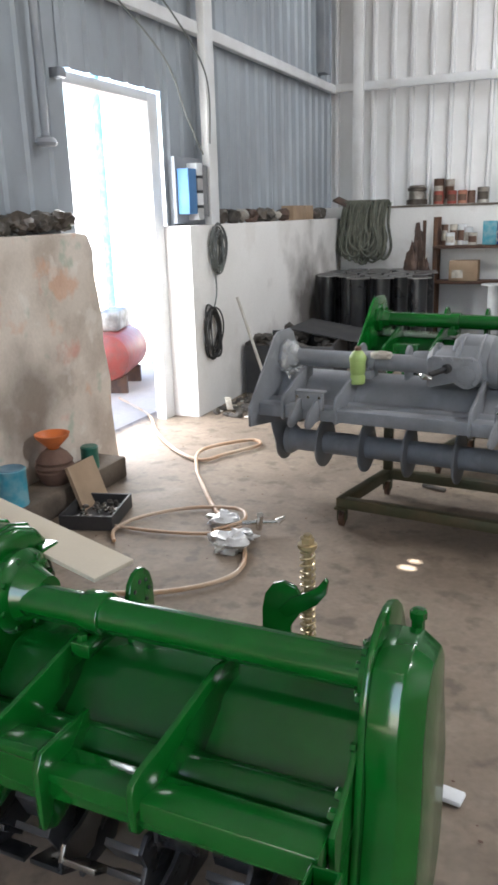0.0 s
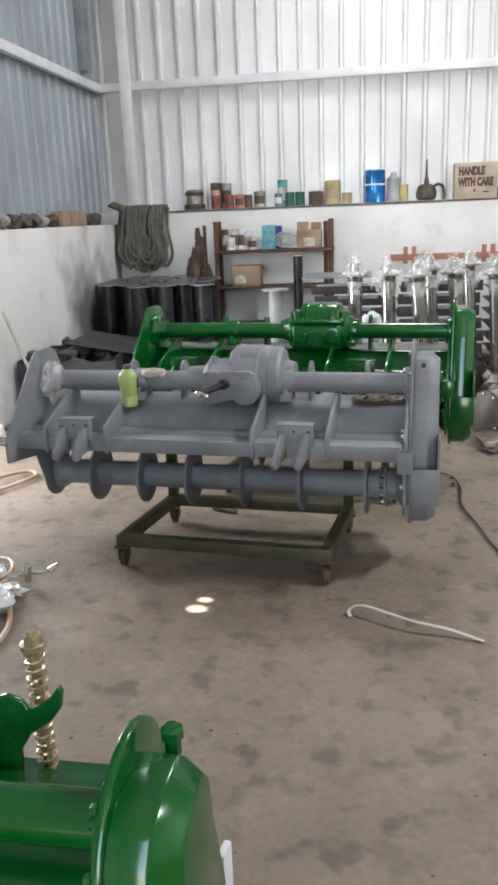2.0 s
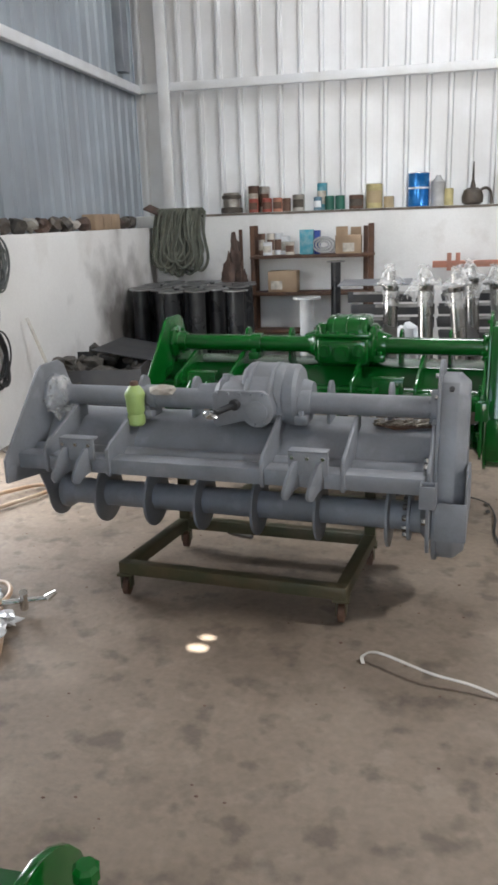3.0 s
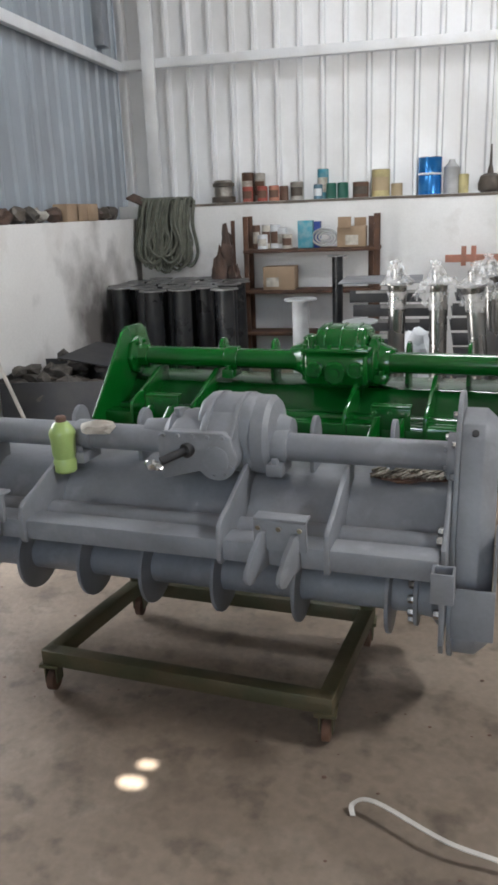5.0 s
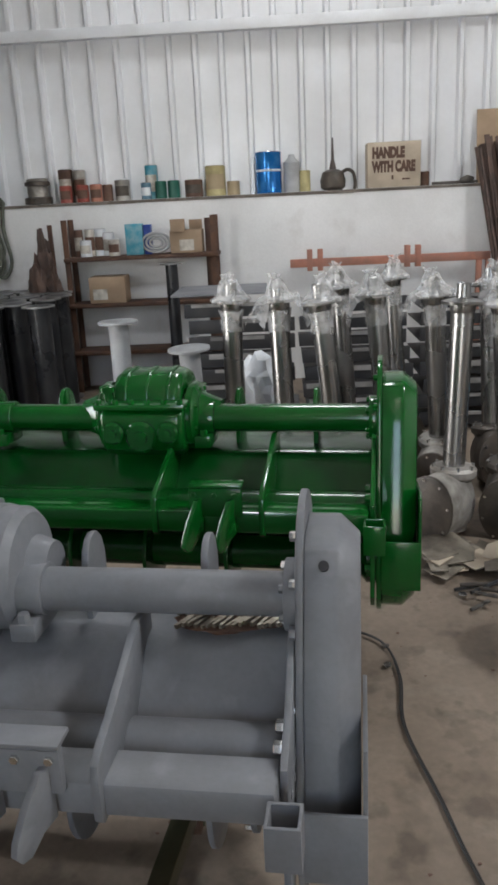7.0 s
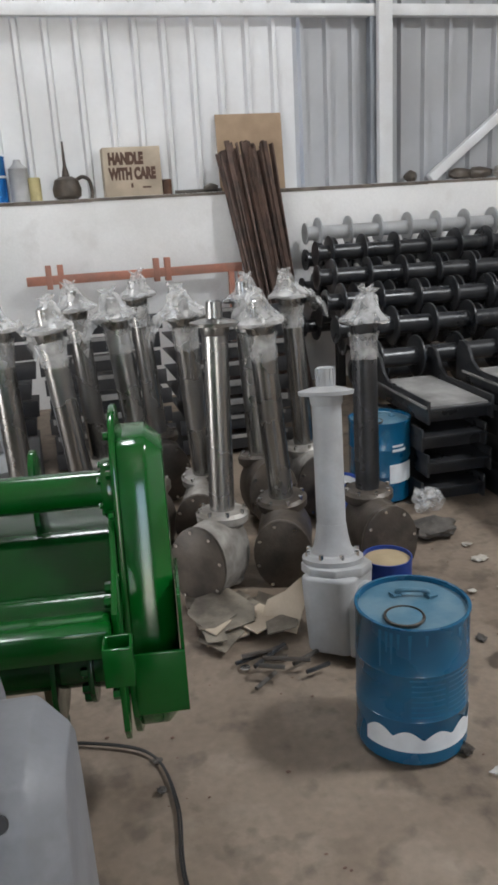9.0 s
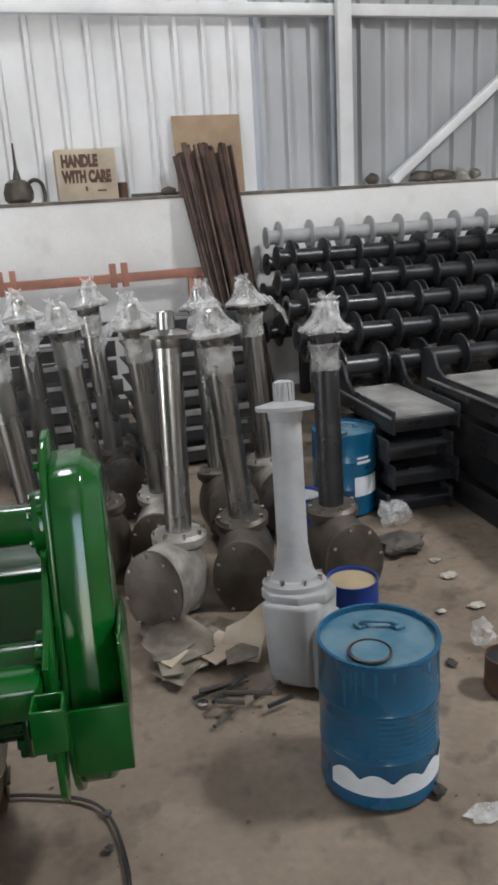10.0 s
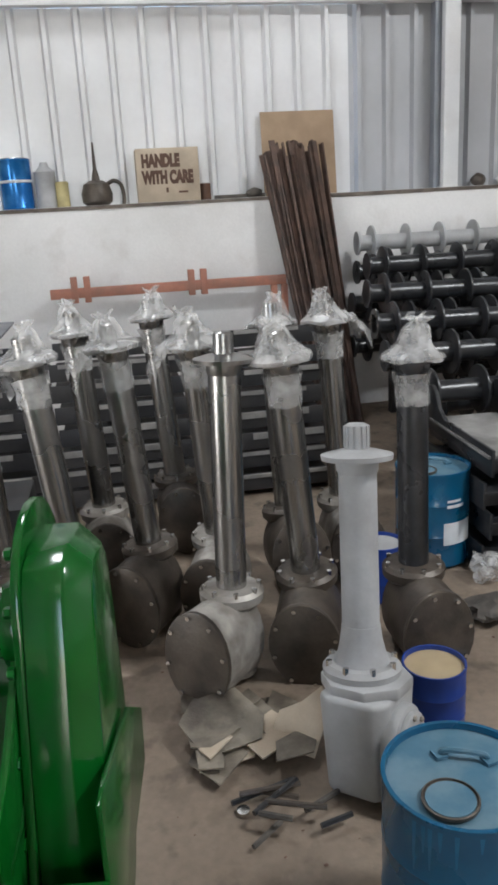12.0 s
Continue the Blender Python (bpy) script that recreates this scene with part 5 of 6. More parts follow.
def grease_pump():
    root = thing("grease_pump", "dark oily hand pump with an upright spike and spout", "pump", pose(-0.08, LY - 0.02, LZ))
    bm = B()
    lathe(bm, [(0.07, 0), (0.095, 0.02), (0.10, 0.07), (0.08, 0.13), (0.045, 0.15)], (-0.02, 0, 0), (-0.02, 0, 1), 22)
    part("body", bm, CASTING, root)
    bm = B()
    lathe(bm, [(0.03, 0.14), (0.02, 0.19), (0.012, 0.22), (0.006, 0.38)], (-0.02, 0, 0), (-0.02, 0, 1), 12)
    part("spike", bm, CASTING, root)
    part("spout", sweep(B(), smooth_line([(0.04, 0, 0.12), (0.09, -0.01, 0.145), (0.135, -0.01, 0.12), (0.15, -0.01, 0.05), (0.145, -0.01, 0.0)]), 0.013, 10), CASTING, root)


grease_pump()


def glyphs(text, size, m, material, parent, name):
    curve = bpy.data.curves.new(name, "FONT")
    curve.body, curve.size, curve.extrude, curve.align_x, curve.offset = text, size, 0.0012, "LEFT", 0.0065
    tmp = bpy.data.objects.new(name, curve)
    me = bpy.data.meshes.new_from_object(tmp)
    bpy.data.objects.remove(tmp)
    me.materials.append(material)
    ob = new(name, me)
    ob.parent = parent
    ob.matrix_basis = m
    return ob


carton = thing("carton", "faded cardboard carton printed with handling words", "carton", pose(0.36, LY, LZ, 0, 0, 0))
part("box_body", box(B(), (-0.20, -0.09, 0), (0.20, 0.09, 0.325)), CARD_PALE, carton, bevel=0.004)
glyphs("HANDLE", 0.088, pose(-0.165, -0.0925, 0.215, 90, 0, 0) @ Matrix.Diagonal((0.70, 1.15, 1, 1)), INK, carton, "printed_word")
glyphs("WITH CARE", 0.088, pose(-0.165, -0.0925, 0.115, 90, 0, 0) @ Matrix.Diagonal((0.68, 1.15, 1, 1)), INK, carton, "printed_word")
part("printed_mark", box(B(), (-0.02, -0.0915, 0.055), (-0.005, -0.0895, 0.085)), INK, carton)
part("printed_mark", box(B(), (0.06, -0.0915, 0.05), (0.12, -0.0895, 0.062)), INK, carton)
tin("paint_tin", "small rusty tin with pale drips", "tin", 0.60, LY - 0.03, LZ, 0.035, 0.10, RUST, CAST_LIGHT)
bm = B()
sweep(bm, smooth_line([(0.66, LY, LZ + 0.012), (0.80, LY - 0.02, LZ + 0.012), (0.93, LY + 0.02, LZ + 0.014), (1.0, LY - 0.03, LZ + 0.012)]), 0.012, 8)
crumple(bm, (0.93, LY, LZ + 0.03), (0.06, 0.04, 0.03), 4, 2)
thing("scrap_pipe", "dark bent pipe and scrap lying on the ledge", "scrap", bm=bm, material=JUNK)
m = Matrix.Translation((1.26, 8.375, LZ)) @ Matrix.Rotation(radians(-6), 4, "X")
thing("cardboard_sheet", "plain brown cardboard sheet leaning on the cladding", "cardboard", bm=box(B(), (-0.255, -0.008, 0), (0.245, 0.0, 0.535), m), material=CARD, bevel=0.001)
# bundle of rusty rods leaning on the wall
rods = thing("rod_bundle", "bundle of long rusty flat steel rods leaning on the wall", "steel rods")
random.seed(11)
for k in range(52):
    a = Vector((1.20 + random.uniform(0.0, 0.26), 7.75 + random.uniform(-0.05, 0.05), 0.0))
    b = Vector((0.97 + (a.x - 1.20) * 1.4 + random.uniform(-0.04, 0.04), 8.21 + random.uniform(-0.06, 0.02), 1.73 + random.uniform(-0.05, 0.06)))
    bm = B()
    mm, length = frame_of(a, b)
    box(bm, (-0.019, -0.006, 0), (0.019, 0.006, length), mm @ Matrix.Rotation(random.uniform(0, 3), 4, "Z"))
    part("rod", bm, ROD, rods)
# ledge on the right
for x, w in ((2.52, 0.05), (2.95, 0.1), (3.12, 0.12), (3.3, 0.05), (3.42, 0.045)):
    bm = B()
    crumple(bm, (x, LY, LZ + 0.04), (w, 0.06, 0.045), x, 2, 0.25)
    thing("scrap_casting", "dark dusty casting resting on the ledge", "scrap", bm=bm, material=CASTING if x < 3.2 else CAST_LIGHT)
# ledge of the side wall
random.seed(5)
for k in range(14):
    y = 5.35 + 0.19 * k + random.uniform(-0.04, 0.04)
    bm = B()
    mat_k = (CASTING, JUNK, CAST_LIGHT, ROD)[k % 4]
    if k in (8, 9, 10):
        box(bm, (-3.36, y - 0.10, 1.347), (-3.24, y + 0.10, 1.347 + 0.13), None)
        mat_k = CARD
        thing("small_carton", "dusty cardboard box on the side wall ledge", "carton", bm=bm, material=mat_k, bevel=0.006)
    else:
        crumple(bm, (-3.30, y, 1.40), (0.06, 0.085, 0.055), k, 2, 0.55)
        thing("scrap_part", "dark dusty machine part on the side wall ledge", "scrap", bm=bm, material=mat_k)
for k in range(7):
    bm = B()
    crumple(bm, (-3.32, 2.35 + 0.17 * k, 1.395), (0.06, 0.09, 0.05), k + 30, 3, 0.6)
    thing("scrap_part", "dusty grey part on the painted wall", "scrap", bm=bm, material=(CASTING, JUNK)[k % 2])


# ---- shelf rack against the back wall ----
rack = thing("shelf_rack", "rusty brown angle-iron rack with two plank shelves", "shelf")
for x, y, z in ((-2.15, 8.0, 1.33), (-2.15, 8.2, 1.33), (-1.02, 8.0, 1.32), (-1.02, 8.2, 1.32), (-1.07, 8.08, 1.30)):
    bm = B()
    box(bm, (x - 0.022, y - 0.003, 0), (x + 0.022, y + 0.003, z))
    box(bm, (x - 0.022, y + 0.003, 0), (x - 0.016, y + 0.04, z))
    part("upright", bm, RUST, rack, bevel=0.001)
for z in (1.05, 0.70):
    part("shelf_board", box(B(), (-2.17, 7.96, z - 0.03), (-0.99, 8.23, z)), RUST, rack, bevel=0.004)
part("lower_board", box(B(), (-2.17, 7.96, 0.30), (-0.99, 8.23, 0.33)), RUST, rack, bevel=0.004)
SG = "goods on the rack"
for x, c, r, h in ((-2.08, CLAY, 0.035, 0.2), (-2.01, WHITE, 0.045, 0.12), (-1.91, WHITE, 0.045, 0.20), (-1.79, PAPER, 0.045, 0.12), (-1.99, PAPER, 0.04, 0.2), (-1.85, WHITE, 0.05, 0.17)):
    tin("white_tin", "small white and grey tin on the rack", "tin", x, 8.07 + (0.06 if h > 0.15 else -0.02), 1.052, r, h, c, PRIMER_LIGHT, 18, SG, (PAPER, CAST_LIGHT, CAST_LIGHT, CLAY)[int(abs(x) * 100) % 4])
thing("teal_box", "teal and white printed box on the rack", "box", bm=box(B(), (-1.69, 8.0, 1.052), (-1.56, 8.1, 1.28)), material=TEAL, bevel=0.003)
thing("blue_box", "dark blue box beside the teal box", "box", bm=box(B(), (-1.555, 8.03, 1.052), (-1.50, 8.12, 1.27)), material=BLUE_DEEP, bevel=0.003)
bm = B()
for k in range(3):
    r = 0.035 + 0.022 * k
    sweep(bm, [(-1.46 + 1.35 * r * math.cos(t), 8.02, 1.052 + 0.085 + 0.9 * r * math.sin(t)) for t in (2 * math.pi * q / 24 for q in range(25))], 0.010, 6)
thing("hose_roll", "grey coiled hose on the rack", "hose", bm=bm, material=PRIMER_LIGHT)
open_box = thing("carton", "open brown carton with a white label on the rack", "carton")
bm = box(B(), (-1.35, 7.99, 1.052), (-1.11, 8.18, 1.22))
part("box_body", bm, CARD, open_box, bevel=0.003)
part("flap", box(B(), (-1.34, 7.97, 1.21), (-1.23, 7.985, 1.30)), CARD, open_box)
part("flap", box(B(), (-1.22, 8.17, 1.21), (-1.12, 8.185, 1.29)), CARD, open_box)
part("label", box(B(), (-1.28, 7.986, 1.07), (-1.17, 7.989, 1.15)), PAPER, open_box, "white paper label")
low_box = thing("carton", "brown carton with a white label on the lower shelf", "carton")
part("box_body", box(B(), (-2.0, 7.97, 0.702), (-1.72, 8.18, 0.90)), CARD, low_box, bevel=0.004)
part("label", box(B(), (-2.0 + 0.03, 7.966, 0.73), (-1.86, 7.969, 0.81)), PAPER, low_box)
bm = B()
crumple(bm, (-2.30, 7.93, 0.98), (0.06, 0.05, 0.24), 9, 3, 0.6)
crumple(bm, (-2.37, 7.90, 0.84), (0.07, 0.05, 0.20), 4, 3, 0.7)
crumple(bm, (-2.24, 7.91, 0.80), (0.05, 0.05, 0.20), 6, 3, 0.7)
thing("cloth_drape", "dark brown cloth hanging from the rack post", "cloth", bm=bm, material=ROD)
part("hook_post", box(B(), (-2.28, 8.0, 0), (-2.25, 8.03, 1.30)), RUST, rack)


# ---- webbing bundle hung over the corner ledge ----
bundle = thing("webbing_bundle", "olive grey webbing slings hung in a thick bundle over the ledge", "slings")
random.seed(3)
for k in range(52):
    u = (k % 26) / 25
    x = -3.12 + 0.38 * u + random.uniform(-0.04, 0.04)
    d = random.uniform(0.02, 0.20)
    bottom = 0.90 + random.uniform(-0.05, 0.12) + 0.10 * abs(u - 0.5)
    w = 0.10 + random.uniform(-0.06, 0.10)
    pts = smooth_line([(x + 0.03, 8.30, 1.47), (x + 0.01, 8.24 - d, 1.50), (x - 0.3 * w, 8.22 - d, 1.25), (x - 0.5 * w, 8.21 - d, bottom + 0.10), (x, 8.20 - d, bottom), (x + 0.5 * w, 8.21 - d, bottom + 0.12), (x + 0.25 * w, 8.22 - d, 1.28), (x + 0.05, 8.25 - d, 1.49)], 5)
    part("sling", sweep(B(), pts, 0.011 + 0.004 * random.random(), 6), ROPE, bundle)
m = Matrix.Translation((-3.15, 8.14, 1.46)) @ Matrix.Rotation(radians(24), 4, "Y") @ Matrix.Rotation(radians(15), 4, "X")
thing("wood_offcut", "dark flat wood offcut resting on the slings", "offcut", bm=box(B(), (-0.12, -0.08, 0.03), (0.10, 0.08, 0.05), m), material=ROD, bevel=0.004)


# ---- black flanged tubes ----
def flanged_tube(h, r, fr, paint, rim, name, label, group):
    root = thing(name, label, "flanged tube", None, group)
    bm = B()
    cyl(bm, (0, 0, 0), (0, 0, h), r, 22)
    part("tube", bm, paint, root)
    bm = B()
    lathe(bm, [(r, h - 0.012), (fr, h - 0.010), (fr, h), (r * 0.8, h), (r * 0.75, h - 0.03)], (0, 0, 0), (0, 0, 1), 26)
    part("flange", bm, rim, root)
    bm = B()
    lathe(bm, [(r, 0), (fr, 0.001), (fr, 0.012), (r, 0.013)], (0, 0, 0), (0, 0, 1), 26)
    part("foot_flange", bm, rim, root)
    return root


RIM = surface("scuffed_black_rim", (0.24, 0.24, 0.245), (0.36, 0.355, 0.35), 12, 0.35, 0.5, 0.1, 70, (0.12, 0.115, 0.11), 14, 0.5, spread=0.1)
tube_0 = flanged_tube(0.815, 0.072, 0.108, BLACK, RIM, "flanged_tube", "tall black painted tube with a scuffed round flange", "black tubes in the corner")
tube_0.matrix_basis = pose(-2.66, 6.95, 0)
random.seed(8)
for row, (y, xs) in enumerate(((6.97, (-2.38, -2.03)), (7.20, (-2.98, -2.74, -2.50, -2.26)), (7.42, (-3.05, -2.84, -2.61, -2.37, -2.13)), (7.64, (-3.02, -2.79, -2.56, -2.33, -2.10)), (7.86, (-3.05, -2.82, -2.59, -2.36, -2.13)), (8.08, (-2.93, -2.70, -2.47)))):
    for x in xs:
        copy_thing(tube_0, pose(x - 0.06 + random.uniform(-0.015, 0.015), y + random.uniform(-0.02, 0.02), 0, random.uniform(-1.2, 1.2), random.uniform(-1.2, 1.2), random.uniform(0, 90)))
lone = flanged_tube(1.0, 0.045, 0.085, BLACK, RIM, "flanged_tube", "thin black tube with a flange standing by the rack", "")
lone.matrix_basis = pose(-1.32, 7.75, 0)
spool = flanged_tube(0.875, 0.048, 0.095, SPOOL_GREY, SPOOL_GREY, "flanged_tube", "pale grey primed tube with a flat flange", "primed tubes")
spool.matrix_basis = pose(-1.30, 5.68, 0)
copy_thing(spool, pose(-0.90, 5.42, -0.09, 2, -2))


# ---- stack of black frames behind the shafts ----
frames = thing("frame_stack", "tall stack of black steel channel frames with pale dusty edges", "steel frames")
DUSTY = surface("dusty_black_top", (0.34, 0.33, 0.315), (0.22, 0.213, 0.205), 7, 0.7, 0.1, 0.1, 70, (0.08, 0.078, 0.076), 6, 0.5, spread=0.1)
random.seed(21)
for k in range(8):
    z = 0.03 + 0.098 * k
    for j in range(3):
        x0 = -1.12 + 0.72 * j + random.uniform(-0.02, 0.02)
        y0 = 6.62 + random.uniform(-0.03, 0.03) + 0.03 * k
        bm = B()
        box(bm, (x0, y0, z), (x0 + 0.66, y0 + 0.012, z + 0.085))
        box(bm, (x0, y0 + 0.012, z), (x0 + 0.66, y0 + 0.52, z + 0.008))
        channel = part("channel", bm, BLACK_DULL, frames, bevel=0.001)
        a, w = random.uniform(0.01, 0.22), random.uniform(0.018, 0.032)
        part("top_web", box(B(), (x0 + a, y0 - 0.012, z + 0.084 - w), (x0 + random.uniform(0.45, 0.65), y0 - 0.001, z + 0.084)), DUSTY, channel, "pale dusty edge")
part("top_sheet", box(B(), (-1.22, 6.9, 0.84), (-0.62, 7.5, 0.85)), PRIMER, frames, "grey steel sheet lying on top")

bm = B()
crumple(bm, (-0.62, 5.66, 0.52), (0.11, 0.10, 0.15), 14, 3, 0.6)
thing("plastic_sack", "pale blue-white plastic sack standing behind the green tiller", "sack", bm=bm, material=WHITE)
thing("sack_stand", "dark scrap box under the plastic sack", "box", bm=box(B(), (-0.80, 5.62, 0), (-0.44, 5.95, 0.42)), material=BLACK_DULL, bevel=0.004)

# ---- red oxide rail frame by the wall ----
rail = thing("rail_frame", "red oxide primed steel rail frame standing by the wall", "steel frame")
part("top_rail", box(B(), (-0.45, 8.06, 0.90), (1.06, 8.11, 0.96)), ORANGE, rail, bevel=0.003)
for x in (-0.30, -0.22, 0.44, 0.52):
    part("stub_post", box(B(), (x - 0.02, 8.055, 0.87), (x + 0.02, 8.115, 1.03)), ORANGE, rail, bevel=0.003)
for x in (0.98, 1.05):
    part("end_post", box(B(), (x - 0.02, 8.065, 0), (x + 0.02, 8.105, 0.90)), ORANGE, rail, bevel=0.003)


# ---- stack of rotor shafts ----
def rotor_shaft(paint, label, discs=10, length=2.4, step=0.232):
    root = thing("rotor_shaft", label, "rotor shaft", None, "stack of rotor shafts")
    bm = B()
    cyl(bm, (0, 0, 0), (length, 0, 0), 0.050, 22)
    part("shaft_tube", bm, paint, root)
    for k in range(discs):
        bm = B()
        x = 0.10 + step * k
        cyl(bm, (x - 0.006, 0, 0), (x + 0.006, 0, 0), 0.108, 26)
        part("disc", bm, paint, root, bevel=0.002)
    bm = B()
    lathe(bm, [(0.075, 0), (0.075, 0.012), (0.05, 0.02)], (0, 0, 0), (1, 0, 0), 22)
    part("end_flange", bm, paint, root)
    return root


ROWS_UP = ((8.02, 1.13, 1.52), (7.5, 1.02, 1.42), (7.12, 0.90, 1.30), (6.78, 0.785, 1.22), (6.48, 0.675, 1.18), (6.20, 0.55, 1.16))
top_shaft = rotor_shaft(PRIMER_LIGHT, "rotor shaft in pale grey primer on top of the stack")
top_shaft.matrix_basis = pose(1.52, 8.0, 1.13, 0, 0, -1)
black_shaft = rotor_shaft(BLACK, "glossy black rotor shaft with round discs")
black_shaft.matrix_basis = pose(1.42, 7.5, 1.02, 40, 0, 0)
random.seed(4)
for k, (y, z, x) in enumerate(ROWS_UP[2:]):
    copy_thing(black_shaft, pose(x + random.uniform(-0.02, 0.02), y, z, 30 * k, 0.6, random.uniform(-2, 1)))
for y, z, x in ((7.72, 1.0, 1.53), (7.32, 0.88, 1.45), (6.98, 0.76, 1.38), (6.68, 0.62, 1.34), (6.40, 0.45, 1.30), (7.75, 0.77, 1.4), (7.4, 0.62, 1.4), (7.0, 0.5, 1.4), (6.7, 0.38, 1.35), (7.95, 0.95, 1.5), (7.92, 0.70, 1.45), (7.6, 0.86, 1.52), (7.2, 0.70, 1.42), (6.9, 0.58, 1.40), (7.9, 0.48, 1.45)):
    copy_thing(black_shaft, pose(x, y, z, 15, 0.4, random.uniform(-2, 2)))
trestle = thing("trestle", "black steel trestle carrying the rotor shafts", "trestle")
for x in (1.75, 2.9):
    m = Matrix.Translation((x, 6.15, 0.30)) @ Matrix.Rotation(radians(16), 4, "X")
    part("bearer", box(B(), (-0.03, 0, -0.05), (0.03, 1.95, 0.02), m), BLACK_DULL, trestle)
    for y, h in ((6.3, 0.30), (7.9, 0.75)):
        part("leg", box(B(), (x - 0.03, y, 0), (x + 0.03, y + 0.06, h)), BLACK_DULL, trestle)


# ---- stacked black channel beams ----
def beam_stack(label, x, y, rz, w, length, h, layers):
    root = thing("beam_stack", label, "steel beams", pose(x, y, 0, 0, 0, rz))
    for k in range(layers):
        z = k * h / layers
        dx = 0.03 * (k % 2)
        bm = B()
        t = h / layers - 0.02
        box(bm, (dx, 0, z), (dx + 0.012, length, z + t))
        box(bm, (dx + w - 0.012, 0, z), (dx + w, length, z + t))
        box(bm, (dx, 0, z + t * 0.55), (dx + w, length, z + t * 0.55 + 0.012))
        box(bm, (dx + 0.012, 0.04, z), (dx + w - 0.012, 0.05, z + t * 0.55))
        part("beam", bm, BLACK, root, bevel=0.002)
    for dx in (0.0, w - 0.012):
        dx += 0.03 * ((layers - 1) % 2)
        ear = [(length - 0.36, h - 0.05), (length - 0.17, h - 0.022), (length - 0.10, h + 0.015), (length - 0.06, h + 0.075), (length - 0.02, h + 0.10), (length + 0.03, h + 0.095), (length + 0.055, h + 0.05), (length + 0.055, h - 0.10), (length - 0.36, h - 0.10)]
        part("end_ear", prism(B(), ear, "x", dx - 0.003, dx + 0.015), BLACK, root, "curved black end plate", bevel=0.003)
    part("dusty_web", box(B(), (0.02, 0.01, h - 0.055), (w + 0.005, length - 0.02, h - 0.045)), DUSTY, root, "dusty grey upper face")
    for k in range(5):
        bm = B()
        cyl(bm, (w + 0.03 * ((layers - 1) % 2), 0.15 + k * length / 6, h - 0.05), (w + 0.035 + 0.03 * ((layers - 1) % 2), 0.15 + k * length / 6, h - 0.05), 0.012, 8)
        part("bolt", bm, BRIGHT, root)
    return root


beam_stack("short stack of black channel beams with dusty grey tops", 1.20, 5.52, -2, 0.32, 0.62, 0.50, 4)
beam_stack("stack of long black channel beams with dusty grey tops", 1.53, 4.30, -2, 0.50, 1.62, 0.56, 4)


# ---- side wall: switch boxes, cable coils, pipes ----
switch = thing("switch_board", "grey switch board with fuse boxes above the low wall", "switch board")
part("back_plate", box(B(), (-3.36, 4.72, 1.36), (-3.33, 5.10, 1.80)), FRAME_DARK, switch, bevel=0.003)
part("meter_box", box(B(), (-3.33, 4.74, 1.42), (-3.24, 4.86, 1.72)), METER_BLUE, switch, "blue meter box", bevel=0.005)
for k in range(4):
    part("fuse_box", box(B(), (-3.33, 4.89, 1.38 + 0.10 * k), (-3.25, 4.98, 1.46 + 0.10 * k)), WHITE if k % 2 else PRIMER_LIGHT, switch, bevel=0.004)
part("breaker", box(B(), (-3.33, 5.0, 1.40), (-3.26, 5.08, 1.75)), PRIMER, switch, bevel=0.004)
for label, y, z, rr, c in (("grey cable coiled and hung on the low wall", 5.06, 1.17, 0.14, CABLE_GREY), ("black cable coiled and hung on the low wall", 4.92, 0.58, 0.16, RUBBER)):
    coil = thing("cable_coil", label, "cable")
    random.seed(int(100 * z))
    for k in range(11):
        r, o, tilt = rr * random.uniform(0.72, 1.12), random.uniform(-0.025, 0.025), random.uniform(-0.3, 0.3)
        loop = [(-3.19 + 0.015 * math.sin(k * 2) + 0.012 * math.sin(2 * t + k), y + 0.7 * r * math.cos(t + tilt) + o, z + 1.15 * r * math.sin(t) + 0.4 * o) for t in (2 * math.pi * q / 26 for q in range(27))]
        part("loop", sweep(B(), loop, 0.006, 6), c, coil)
bm = sweep(B(), smooth_line([(-3.20, 5.02, 1.0), (-3.19, 5.0, 0.85), (-3.20, 4.95, 0.72)]), 0.006, 6)
thing("hanging_cable", "thin grey cable between the two coils", "cable", bm=bm, material=CABLE_GREY)
for pts in ([(-3.30, 3.6, 2.78), (-3.27, 4.5, 2.40), (-3.26, 4.8, 2.05), (-3.25, 5.0, 1.82)], [(-3.30, 4.2, 2.86), (-3.28, 4.7, 2.66), (-3.25, 5.1, 2.34), (-3.25, 5.12, 1.90)]):
    thing("wall_cable", "dark cable drooping along the side wall", "cable", bm=sweep(B(), smooth_line(pts, 8), 0.006, 6), material=CABLE_GREY)
bm = B()
cyl(bm, (-3.33, 3.33, 1.82), (-3.33, 3.33, 4.9), 0.022, 12)
thing("conduit", "grey steel conduit on the side wall", "pipe", bm=bm, material=FRAME_DARK)
bm = B()
lathe(bm, [(0.05, 0), (0.06, 0.015), (0.05, 0.035), (0.02, 0.05)], (-3.33, 3.33, 1.775), (-3.33, 3.33, 9), 16)
thing("lamp_holder", "grey round fitting at the foot of the conduit", "fitting", bm=bm, material=FRAME_DARK)

